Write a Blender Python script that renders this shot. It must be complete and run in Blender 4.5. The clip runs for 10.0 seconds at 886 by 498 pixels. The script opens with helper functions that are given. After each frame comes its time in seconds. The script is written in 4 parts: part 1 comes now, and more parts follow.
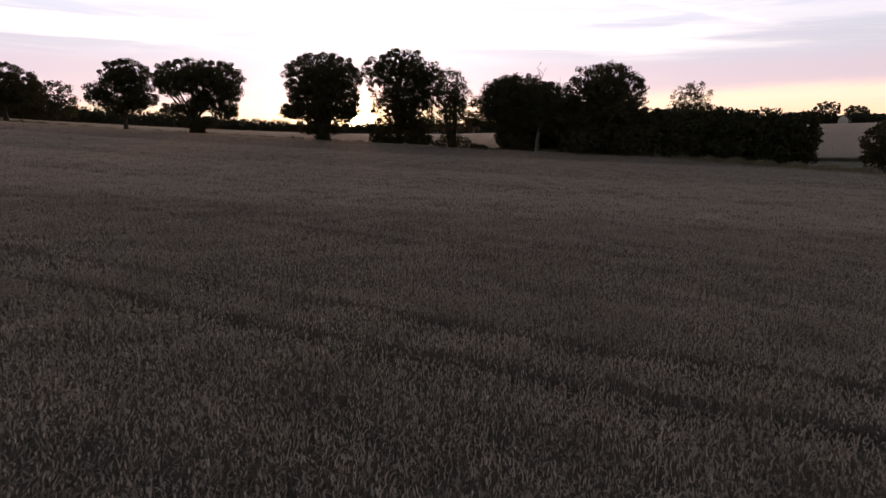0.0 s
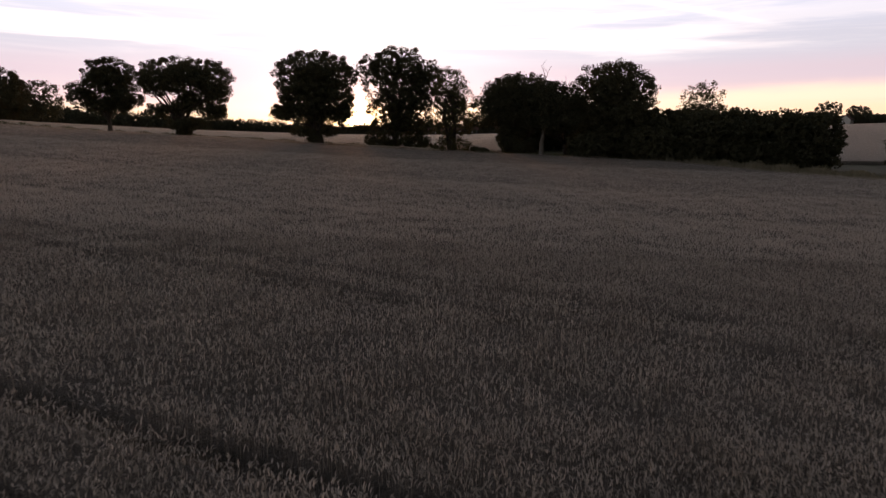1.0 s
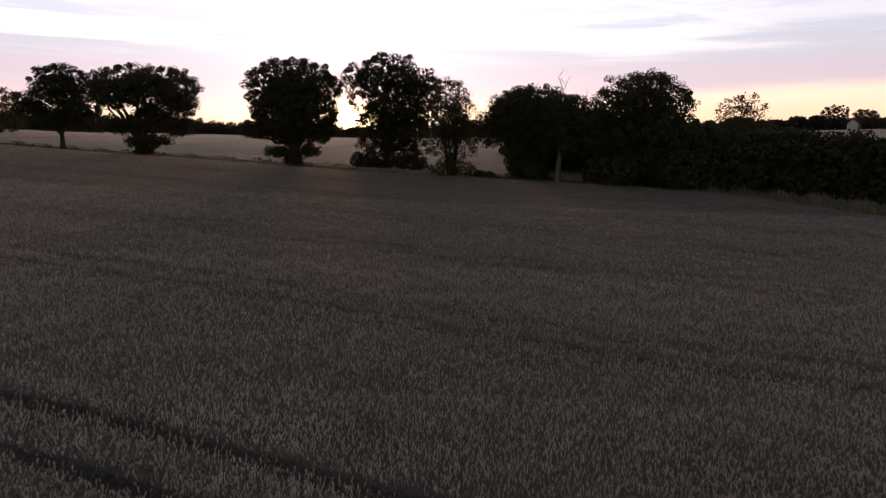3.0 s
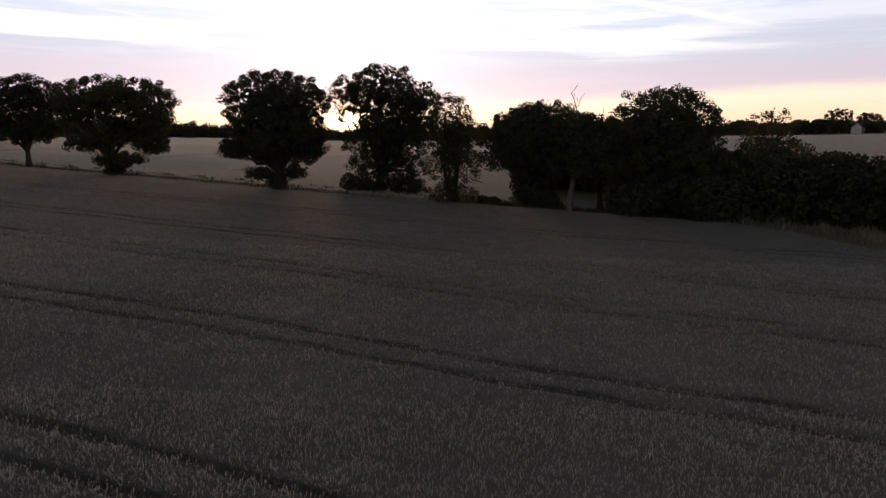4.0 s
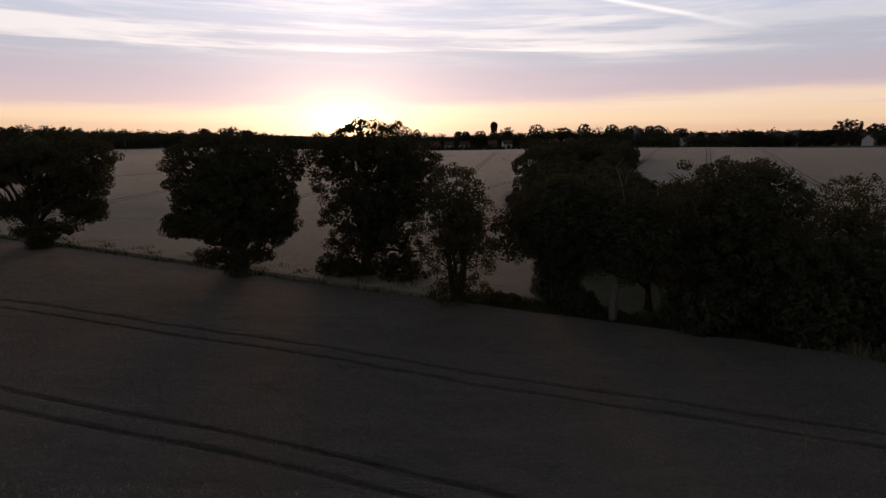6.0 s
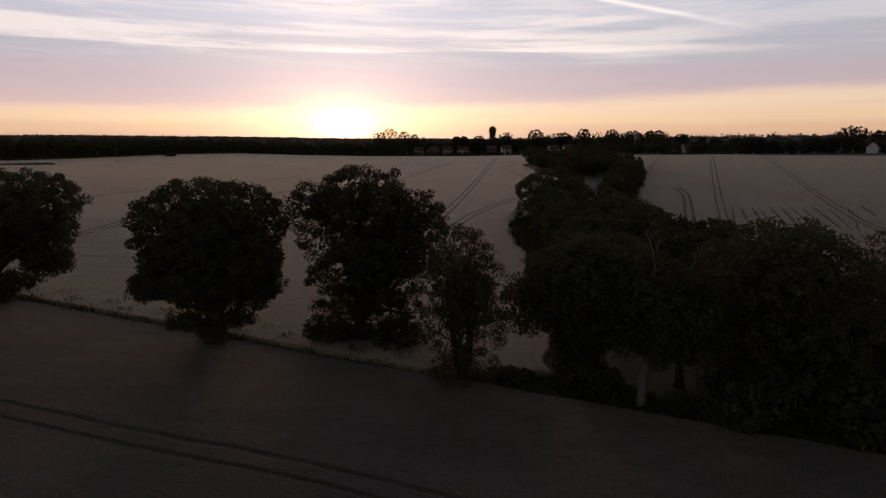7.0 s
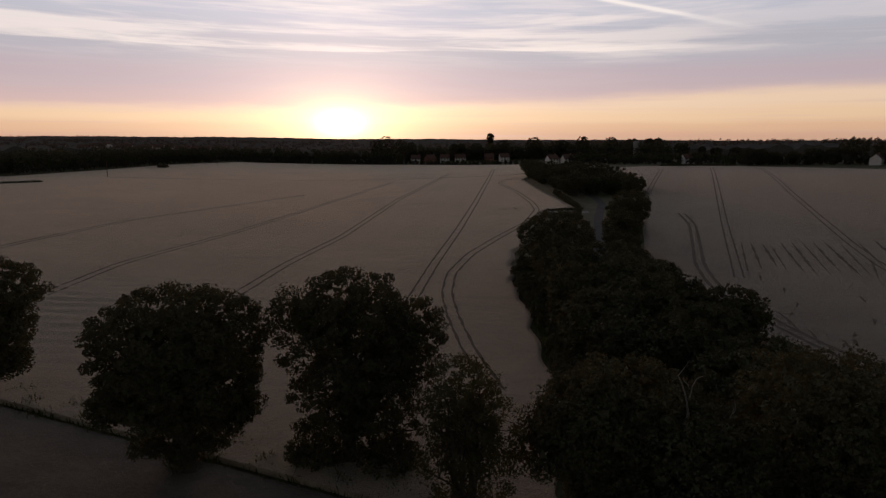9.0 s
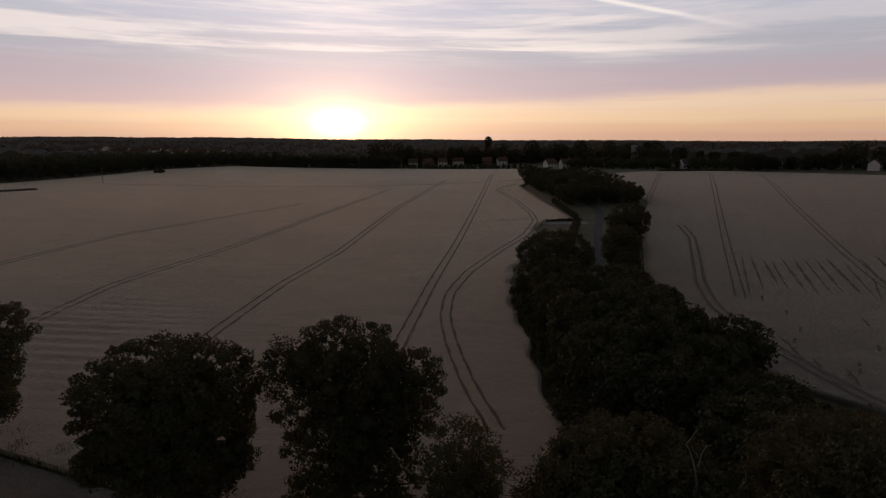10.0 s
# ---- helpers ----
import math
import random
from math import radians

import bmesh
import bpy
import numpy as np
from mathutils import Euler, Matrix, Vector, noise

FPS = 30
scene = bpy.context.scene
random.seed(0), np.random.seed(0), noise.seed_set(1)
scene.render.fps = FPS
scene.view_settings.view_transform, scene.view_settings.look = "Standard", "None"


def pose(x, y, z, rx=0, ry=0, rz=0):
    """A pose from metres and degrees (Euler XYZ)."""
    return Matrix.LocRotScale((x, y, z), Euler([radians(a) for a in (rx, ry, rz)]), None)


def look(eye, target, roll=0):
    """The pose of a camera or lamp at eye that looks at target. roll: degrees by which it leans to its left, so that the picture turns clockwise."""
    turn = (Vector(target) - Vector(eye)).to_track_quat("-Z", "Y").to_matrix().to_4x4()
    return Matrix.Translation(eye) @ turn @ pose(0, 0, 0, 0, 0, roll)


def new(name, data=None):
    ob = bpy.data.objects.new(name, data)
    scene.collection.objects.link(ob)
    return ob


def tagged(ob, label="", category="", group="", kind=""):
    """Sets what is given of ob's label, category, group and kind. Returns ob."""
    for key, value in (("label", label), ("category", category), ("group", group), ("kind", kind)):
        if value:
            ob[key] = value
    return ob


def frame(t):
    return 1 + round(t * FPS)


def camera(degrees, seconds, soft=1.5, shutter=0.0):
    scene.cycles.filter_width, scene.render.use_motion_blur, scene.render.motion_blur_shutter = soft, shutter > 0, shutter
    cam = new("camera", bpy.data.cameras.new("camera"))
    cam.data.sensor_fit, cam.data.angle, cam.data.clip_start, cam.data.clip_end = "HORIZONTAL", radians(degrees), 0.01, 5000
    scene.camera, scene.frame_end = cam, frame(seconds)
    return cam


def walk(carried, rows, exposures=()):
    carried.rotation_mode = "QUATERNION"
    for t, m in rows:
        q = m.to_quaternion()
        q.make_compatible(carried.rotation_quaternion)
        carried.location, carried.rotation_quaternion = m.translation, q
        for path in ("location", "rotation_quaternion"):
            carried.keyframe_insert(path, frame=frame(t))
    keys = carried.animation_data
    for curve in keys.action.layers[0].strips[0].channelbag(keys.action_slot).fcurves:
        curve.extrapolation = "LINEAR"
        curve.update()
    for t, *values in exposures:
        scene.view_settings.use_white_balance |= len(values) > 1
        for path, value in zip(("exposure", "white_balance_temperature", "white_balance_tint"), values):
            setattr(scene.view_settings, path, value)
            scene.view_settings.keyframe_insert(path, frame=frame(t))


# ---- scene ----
# The camera: a small drone that flies over the corn towards the trees and climbs.
cam = camera(72.0, 10.0, soft=1.35, shutter=0.12)
EYE = 4.2
ROWS = [
    (0.0, 0.000, 0.000, 0.000, -10.629, 0.000, -0.001),
    (0.5, -0.072, 2.651, 0.149, -10.617, 0.000, -0.108),
    (1.0, -0.186, 5.762, 0.327, -10.608, 0.000, -0.202),
    (1.5, -0.306, 9.221, 0.636, -10.608, 0.000, -0.298),
    (2.0, -0.416, 13.009, 1.265, -10.602, 0.000, -0.387),
    (2.5, -0.488, 17.030, 2.202, -10.595, 0.000, -0.489),
    (4.0, -0.741, 30.577, 5.972, -10.547, 0.000, -0.867),
    (4.5, -0.762, 35.408, 7.486, -10.535, 0.000, -0.979),
    (5.0, -0.886, 40.200, 9.311, -10.516, 0.000, -1.075),
    (5.5, -1.079, 44.981, 11.403, -10.493, 0.000, -1.183),
    (7.0, -1.523, 58.059, 18.276, -10.413, 0.000, -1.511),
    (7.5, -1.596, 61.078, 20.447, -10.416, 0.000, -1.577),
    (8.0, -1.540, 63.422, 22.566, -10.425, 0.000, -1.633),
    (8.5, -1.518, 65.080, 24.679, -10.456, 0.000, -1.697),
    (9.0, -1.458, 66.423, 26.785, -10.487, 0.000, -1.777),
    (9.5, -1.433, 67.703, 28.749, -10.506, 0.000, -1.880),
    (10.0, -1.457, 68.766, 30.575, -10.507, 0.000, -1.992),
]
EXPOSURES = [(0.0, -0.38, 6850, 17), (2.5, -0.38, 6850, 17), (4.0, -0.42, 6450, 10), (5.0, -0.60, 6450, 10), (5.5, -0.76, 6500, 11), (7.5, -1.00, 6900, 14), (10.0, -1.10, 6900, 14)]
walk(cam, [(t, pose(x, y, z + EYE, 90 + pitch, roll, yaw)) for t, x, y, z, pitch, roll, yaw in ROWS], EXPOSURES)

# ---- world, sun ----
SUN_AZ, SUN_EL = -7.6, 1.5          # degrees right of north (+y), and above the horizon
SUN_DIR = Vector((math.sin(radians(SUN_AZ)) * math.cos(radians(SUN_EL)), math.cos(radians(SUN_AZ)) * math.cos(radians(SUN_EL)), math.sin(radians(SUN_EL))))


def maths(nt, op, a, b=None, c=None):
    n = nt.nodes.new("ShaderNodeMath")
    n.operation = op
    for i, v in enumerate((a, b, c)):
        if v is None:
            continue
        if isinstance(v, (int, float)):
            n.inputs[i].default_value = v
        else:
            nt.links.new(v, n.inputs[i])
    return n.outputs[0]


def ramp(nt, fac, stops, interp="LINEAR"):
    n = nt.nodes.new("ShaderNodeValToRGB")
    n.color_ramp.interpolation = interp
    e = n.color_ramp.elements
    while len(e) < len(stops):
        e.new(0.5)
    for s, (p, col) in zip(e, stops):
        s.position, s.color = p, (*col, 1) if len(col) == 3 else col
    nt.links.new(fac, n.inputs[0])
    return n.outputs[0]


def mixc(nt, fac, a, b, blend="MIX"):
    n = nt.nodes.new("ShaderNodeMix")
    n.data_type, n.blend_type = "RGBA", blend
    for i, v in ((0, fac), (6, a), (7, b)):
        if isinstance(v, (int, float)):
            n.inputs[i].default_value = v
        elif isinstance(v, tuple):
            n.inputs[i].default_value = (*v, 1)
        else:
            nt.links.new(v, n.inputs[i])
    return n.outputs[2]


def noise_tex(nt, vec, scale, detail=4, rough=0.55, distort=0.0):
    n = nt.nodes.new("ShaderNodeTexNoise")
    n.inputs["Scale"].default_value, n.inputs["Detail"].default_value = scale, detail
    n.inputs["Roughness"].default_value, n.inputs["Distortion"].default_value = rough, distort
    if vec is not None:
        nt.links.new(vec, n.inputs["Vector"])
    return n.outputs[0]


def combine(nt, x, y, z):
    n = nt.nodes.new("ShaderNodeCombineXYZ")
    for i, v in enumerate((x, y, z)):
        if isinstance(v, (int, float)):
            n.inputs[i].default_value = v
        else:
            nt.links.new(v, n.inputs[i])
    return n.outputs[0]


def make_world():
    w = bpy.data.worlds.new("dawn_sky")
    scene.world = w
    w.use_nodes = True
    nt = w.node_tree
    nt.nodes.clear()
    tc = nt.nodes.new("ShaderNodeTexCoord")
    sep = nt.nodes.new("ShaderNodeSeparateXYZ")
    nt.links.new(tc.outputs["Generated"], sep.inputs[0])
    X, Y, Z = sep.outputs
    elev = maths(nt, "MULTIPLY", maths(nt, "ARCSINE", Z), 57.2958)
    azim = maths(nt, "MULTIPLY", maths(nt, "ARCTAN2", X, Y), 57.2958)
    # angle to the sun, degrees
    dot = nt.nodes.new("ShaderNodeVectorMath")
    dot.operation = "DOT_PRODUCT"
    nt.links.new(tc.outputs["Generated"], dot.inputs[0])
    dot.inputs[1].default_value = SUN_DIR
    ang = maths(nt, "MULTIPLY", maths(nt, "ARCCOSINE", maths(nt, "MINIMUM", dot.outputs["Value"], 0.999999)), 57.2958)
    # clear sky behind the cloud
    sky = nt.nodes.new("ShaderNodeTexSky")
    sky.sky_type, sky.sun_disc = "NISHITA", False
    sky.sun_elevation, sky.sun_rotation = radians(SUN_EL), radians(SUN_AZ)
    sky.air_density, sky.dust_density = 1.0, 1.0
    # low clear band under a sheet of cloud, whose lower edge rises to the south
    wob = noise_tex(nt, combine(nt, maths(nt, "MULTIPLY", azim, 0.05), maths(nt, "MULTIPLY", elev, 0.35), 3.0), 1.0, 4, 0.6)
    wobble = maths(nt, "SUBTRACT", wob, 0.5)
    edge = maths(nt, "ADD", 2.35, maths(nt, "MULTIPLY", maths(nt, "MAXIMUM", maths(nt, "ADD", azim, 8.0), 0.0), 0.033))
    over = maths(nt, "SUBTRACT", maths(nt, "ADD", elev, maths(nt, "MULTIPLY", wobble, 2.0)), edge)
    sheet = ramp(nt, maths(nt, "ADD", maths(nt, "MULTIPLY", over, 0.5), 0.5), [(0.22, (0, 0, 0)), (0.85, (1, 1, 1))], "EASE")
    low = ramp(nt, maths(nt, "DIVIDE", maths(nt, "ADD", elev, wobble), 5.0), [
        (0.0, (0.64, 0.41, 0.30)), (0.14, (0.74, 0.49, 0.33)), (0.32, (0.84, 0.61, 0.41)), (0.6, (0.85, 0.66, 0.50)), (1.0, (0.84, 0.65, 0.56))], "EASE")
    base = ramp(nt, maths(nt, "DIVIDE", maths(nt, "ADD", elev, wobble), 36.0), [
        (0.05, (0.70, 0.51, 0.48)), (0.14, (0.53, 0.46, 0.52)), (0.20, (0.47, 0.485, 0.56)), (0.30, (0.53, 0.575, 0.69)),
        (0.45, (0.48, 0.51, 0.59)), (0.70, (0.26, 0.285, 0.35)), (1.0, (0.07, 0.085, 0.115))], "EASE")
    col = mixc(nt, sheet, low, base)
    # thin dark bars low in the clear band
    bars = noise_tex(nt, combine(nt, maths(nt, "MULTIPLY", azim, 0.06), maths(nt, "MULTIPLY", elev, 3.2), 8.7), 1.0, 4, 0.55, 0.2)
    bars = maths(nt, "MULTIPLY", ramp(nt, bars, [(0.55, (0, 0, 0)), (0.72, (1, 1, 1))], "EASE"), maths(nt, "SUBTRACT", 1.0, sheet))
    col = mixc(nt, maths(nt, "MULTIPLY", bars, 0.35), col, (0.66, 0.48, 0.44))
    # long white streaks above
    st1 = noise_tex(nt, combine(nt, maths(nt, "MULTIPLY", azim, 0.042), maths(nt, "MULTIPLY", elev, 0.62), 21.7), 1.0, 6, 0.58, 0.3)
    st2 = noise_tex(nt, combine(nt, maths(nt, "MULTIPLY", azim, 0.085), maths(nt, "ADD", maths(nt, "MULTIPLY", elev, 1.7), maths(nt, "MULTIPLY", azim, 0.05)), 4.1), 1.0, 6, 0.6, 0.5)
    high = ramp(nt, maths(nt, "DIVIDE", elev, 30.0), [(0.0, (0, 0, 0)), (0.19, (0.06, 0.06, 0.06)), (0.25, (0.9, 0.9, 0.9)), (0.45, (1, 1, 1)), (1.0, (0.1, 0.1, 0.1))], "EASE")
    side = ramp(nt, maths(nt, "DIVIDE", azim, 60.0), [(0.15, (1, 1, 1)), (0.55, (0.35, 0.35, 0.35))], "EASE")
    high = maths(nt, "MULTIPLY", high, side)
    streak = maths(nt, "MULTIPLY", ramp(nt, st1, [(0.47, (0, 0, 0)), (0.64, (1, 1, 1))], "EASE"), high)
    fine = ramp(nt, st2, [(0.42, (0, 0, 0)), (0.70, (1, 1, 1))], "EASE")
    col = mixc(nt, maths(nt, "MULTIPLY", streak, 0.72), col, (0.98, 0.91, 0.88))
    col = mixc(nt, maths(nt, "MULTIPLY", maths(nt, "MULTIPLY", fine, high), 0.38), col, (0.92, 0.84, 0.84))
    # one long bank of white cloud with a sharp lower edge
    rise = maths(nt, "SUBTRACT", maths(nt, "ADD", elev, maths(nt, "MULTIPLY", wobble, 0.9)), 7.3)
    bank = maths(nt, "MULTIPLY", ramp(nt, rise, [(0.0, (0, 0, 0)), (0.10, (1, 1, 1)), (0.45, (0.8, 0.8, 0.8)), (1.0, (0, 0, 0))], "EASE"),
                 ramp(nt, maths(nt, "ADD", maths(nt, "DIVIDE", azim, 80.0), 0.5), [(0.0, (0.5, 0.5, 0.5)), (0.3, (0.7, 0.7, 0.7)), (0.7, (1, 1, 1)), (0.84, (0, 0, 0))], "EASE"))
    bank = maths(nt, "MULTIPLY", bank, ramp(nt, st2, [(0.35, (0.15, 0.15, 0.15)), (0.6, (1, 1, 1))], "EASE"))
    col = mixc(nt, maths(nt, "MULTIPLY", bank, 0.7), col, (1.0, 0.93, 0.89))
    # a spread vapour trail
    line = maths(nt, "SUBTRACT", elev, maths(nt, "SUBTRACT", maths(nt, "SUBTRACT", 11.38, maths(nt, "MULTIPLY", maths(nt, "SUBTRACT", azim, 16.06), 0.243)), maths(nt, "MULTIPLY", wobble, 0.5)))
    trail = maths(nt, "DIVIDE", 1.0, maths(nt, "ADD", 1.0, maths(nt, "POWER", maths(nt, "DIVIDE", line, 0.17), 4.0)))
    trail = maths(nt, "MULTIPLY", trail, ramp(nt, maths(nt, "DIVIDE", azim, 40.0), [(0.28, (0, 0, 0)), (0.38, (0.9, 0.9, 0.9)), (0.52, (0.8, 0.8, 0.8)), (0.62, (0.25, 0.25, 0.25)), (0.74, (0, 0, 0))], "EASE"))
    col = mixc(nt, trail, col, (1.0, 0.96, 0.94))
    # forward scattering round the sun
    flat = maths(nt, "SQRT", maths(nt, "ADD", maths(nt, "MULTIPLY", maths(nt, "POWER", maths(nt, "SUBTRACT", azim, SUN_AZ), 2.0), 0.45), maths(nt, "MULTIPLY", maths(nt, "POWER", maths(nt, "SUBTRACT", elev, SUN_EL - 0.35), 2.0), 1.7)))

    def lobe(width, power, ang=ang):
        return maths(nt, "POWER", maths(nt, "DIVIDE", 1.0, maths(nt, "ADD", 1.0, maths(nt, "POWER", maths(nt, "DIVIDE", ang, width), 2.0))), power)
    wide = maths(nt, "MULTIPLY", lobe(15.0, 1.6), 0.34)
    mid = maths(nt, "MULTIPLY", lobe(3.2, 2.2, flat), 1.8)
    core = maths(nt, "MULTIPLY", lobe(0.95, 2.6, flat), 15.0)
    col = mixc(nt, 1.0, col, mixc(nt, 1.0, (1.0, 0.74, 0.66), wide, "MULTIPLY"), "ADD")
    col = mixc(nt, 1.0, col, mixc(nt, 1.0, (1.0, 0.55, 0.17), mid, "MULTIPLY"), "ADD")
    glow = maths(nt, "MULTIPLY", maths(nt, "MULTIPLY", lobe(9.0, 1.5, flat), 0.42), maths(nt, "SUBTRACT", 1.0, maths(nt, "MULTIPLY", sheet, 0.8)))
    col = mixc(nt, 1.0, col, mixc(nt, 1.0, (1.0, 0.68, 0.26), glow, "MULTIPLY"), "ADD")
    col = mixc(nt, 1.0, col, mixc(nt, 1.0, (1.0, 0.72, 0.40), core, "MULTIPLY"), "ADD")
    # the sun itself, dimmed and spread a little by thin cloud
    disc = maths(nt, "MULTIPLY", lobe(0.30, 6.0), 160.0)
    col = mixc(nt, 1.0, col, mixc(nt, 1.0, (1.0, 0.70, 0.32), disc, "MULTIPLY"), "ADD")
    # the cloud thins away from the dawn, where the open sky shows
    b1, b2 = nt.nodes.new("ShaderNodeBackground"), nt.nodes.new("ShaderNodeBackground")
    nt.links.new(sky.outputs[0], b1.inputs[0])
    b1.inputs[1].default_value = 0.09
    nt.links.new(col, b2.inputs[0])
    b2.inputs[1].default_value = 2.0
    cover = ramp(nt, maths(nt, "DIVIDE", ang, 180.0), [(0.0, (1, 1, 1)), (0.3, (0.9, 0.9, 0.9)), (0.5, (0.3, 0.3, 0.3)), (1.0, (0.1, 0.1, 0.1))], "EASE")
    mx = nt.nodes.new("ShaderNodeMixShader")
    nt.links.new(cover, mx.inputs[0])
    nt.links.new(b1.outputs[0], mx.inputs[1])
    nt.links.new(b2.outputs[0], mx.inputs[2])
    out = nt.nodes.new("ShaderNodeOutputWorld")
    nt.links.new(mx.outputs[0], out.inputs[0])


make_world()
sun_data = bpy.data.lights.new("sun", "SUN")
sun_data.energy, sun_data.angle, sun_data.color = 1.5, radians(10.0), (1.0, 0.46, 0.17)
sun = new("sun", sun_data)
sun.matrix_world = look(SUN_DIR * 900, (0, 0, 0))


# ---- materials ----
def material(name):
    m = bpy.data.materials.new(name)
    m.use_nodes = True
    nt = m.node_tree
    return m, nt, nt.nodes["Principled BSDF"]


def coords(nt, scale=(1, 1, 1), world=True):
    if world:
        v = nt.nodes.new("ShaderNodeNewGeometry").outputs["Position"]
    else:
        v = nt.nodes.new("ShaderNodeTexCoord").outputs["Object"]
    mp = nt.nodes.new("ShaderNodeMapping")
    mp.inputs["Scale"].default_value = scale
    nt.links.new(v, mp.inputs["Vector"])
    return mp


def bump(nt, bsdf, height, strength=0.5, dist=0.05):
    b = nt.nodes.new("ShaderNodeBump")
    b.inputs["Strength"].default_value, b.inputs["Distance"].default_value = strength, dist
    nt.links.new(height, b.inputs["Height"])
    nt.links.new(b.outputs[0], bsdf.inputs["Normal"])


def two_scale(name, dark, light, scale_a, scale_b, rough=0.8, bump_d=0.03, bump_s=0.5, stretch=(1, 1, 1), world=True):
    """A surface whose colour varies at two scales, with relief."""
    m, nt, b = material(name)
    mp = coords(nt, stretch, world)
    a = noise_tex(nt, mp.outputs[0], scale_a, 6, 0.6)
    c = noise_tex(nt, mp.outputs[0], scale_b, 5, 0.65)
    f = maths(nt, "ADD", maths(nt, "MULTIPLY", a, 0.5), maths(nt, "MULTIPLY", c, 0.5))
    nt.links.new(ramp(nt, f, [(0.36, dark), (0.64, light)]), b.inputs["Base Color"])
    b.inputs["Roughness"].default_value = rough
    bump(nt, b, c, bump_s, bump_d)
    return m


def leaf_material(name, dark, light, trans=0.35, back=(0.12, 0.12, 0.03)):
    """Leaves: matt, with light coming through them; each clump differs a little."""
    m = bpy.data.materials.new(name)
    m.use_nodes = True
    nt = m.node_tree
    nt.nodes.clear()
    geo = nt.nodes.new("ShaderNodeNewGeometry")
    info = nt.nodes.new("ShaderNodeObjectInfo")
    n1 = noise_tex(nt, geo.outputs["Position"], 0.55, 3)
    f = maths(nt, "ADD", maths(nt, "MULTIPLY", geo.outputs["Random Per Island"], 0.32), maths(nt, "MULTIPLY", n1, 0.68))
    f = maths(nt, "ADD", f, maths(nt, "MULTIPLY", maths(nt, "SUBTRACT", info.outputs["Random"], 0.5), 0.25))
    col = ramp(nt, f, [(0.15, dark), (0.85, light)])
    d, t, g = (nt.nodes.new("ShaderNodeBsdf" + k) for k in ("Diffuse", "Translucent", "Glossy"))
    nt.links.new(col, d.inputs[0])
    nt.links.new(mixc(nt, 0.6, col, back), t.inputs[0])
    g.inputs["Roughness"].default_value = 0.55
    g.inputs["Color"].default_value = (0.5, 0.5, 0.5, 1)
    mx, mg = nt.nodes.new("ShaderNodeMixShader"), nt.nodes.new("ShaderNodeMixShader")
    mx.inputs[0].default_value, mg.inputs[0].default_value = trans, 0.03
    nt.links.new(d.outputs[0], mx.inputs[1])
    nt.links.new(t.outputs[0], mx.inputs[2])
    nt.links.new(mx.outputs[0], mg.inputs[1])
    nt.links.new(g.outputs[0], mg.inputs[2])
    nt.links.new(mg.outputs[0], nt.nodes.new("ShaderNodeOutputMaterial").inputs[0])
    return m


def crop_material(name, dark, light, sheen=0.7):
    """Ripe corn seen from above: drill rows, patches where it stands thinner, fine grain of ears."""
    m, nt, b = material(name)
    mp = coords(nt)
    big = noise_tex(nt, mp.outputs[0], 0.018, 4, 0.6)
    mp2 = coords(nt, (0.30, 1.0, 1.0))
    mp2.inputs["Rotation"].default_value = (0, 0, radians(17))
    band = noise_tex(nt, mp2.outputs[0], 0.22, 5, 0.65, 0.4)
    fine = noise_tex(nt, mp.outputs[0], 5.0, 6, 0.75)
    mp3 = coords(nt, (0.45, 1.0, 1.0))
    mottle = noise_tex(nt, mp3.outputs[0], 0.75, 5, 0.7, 0.3)
    f = maths(nt, "ADD", maths(nt, "ADD", maths(nt, "MULTIPLY", big, 0.28), maths(nt, "MULTIPLY", band, 0.27)), maths(nt, "ADD", maths(nt, "MULTIPLY", fine, 0.2), maths(nt, "MULTIPLY", mottle, 0.25)))
    nt.links.new(ramp(nt, f, [(0.42, dark), (0.58, light)]), b.inputs["Base Color"])
    b.inputs["Roughness"].default_value = 0.85
    b.inputs["Specular IOR Level"].default_value = 0.12
    b.inputs["Sheen Weight"].default_value, b.inputs["Sheen Roughness"].default_value = sheen, 0.45
    b.inputs["Sheen Tint"].default_value = (1.0, 0.86, 0.72, 1)
    bump(nt, b, maths(nt, "ADD", fine, maths(nt, "ADD", maths(nt, "MULTIPLY", band, 0.5), mottle)), 0.9, 0.3)
    return m


# stems coloured darker than the ears, for the shade low in the corn
M_STALK_SHADED = leaf_material("corn_stems", (0.20, 0.17, 0.14), (0.56, 0.49, 0.42), 0.4, (0.42, 0.35, 0.27))
M_STRAW = leaf_material("corn_stalks", (0.26, 0.22, 0.185), (0.74, 0.655, 0.57), 0.5, (0.66, 0.56, 0.45))
M_PALE_STRAW = leaf_material("pale_corn_stalks", (0.28, 0.225, 0.165), (0.64, 0.54, 0.42), 0.55, (0.66, 0.53, 0.39))
# shade between the stalks is put into this colour, darker than ripe straw
M_CROP_SHADED = crop_material("corn_canopy_shaded", (0.066, 0.058, 0.051), (0.165, 0.146, 0.129), 0.4)
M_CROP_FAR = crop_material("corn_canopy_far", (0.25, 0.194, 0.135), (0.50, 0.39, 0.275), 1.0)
# darker copy of the corn: weaker light away from the sun, put into colour
M_CROP_LANE_DIM = crop_material("corn_canopy_lane_dimmed", (0.108, 0.093, 0.079), (0.23, 0.20, 0.17), 0.7)
M_GRASS = two_scale("rough_grass", (0.045, 0.05, 0.02), (0.15, 0.13, 0.06), 0.15, 3.0, 0.9, 0.08, 0.8)
M_SOIL = two_scale("wheel_track_soil", (0.09, 0.07, 0.05), (0.19, 0.15, 0.11), 0.4, 6.0, 0.95, 0.05, 0.8)
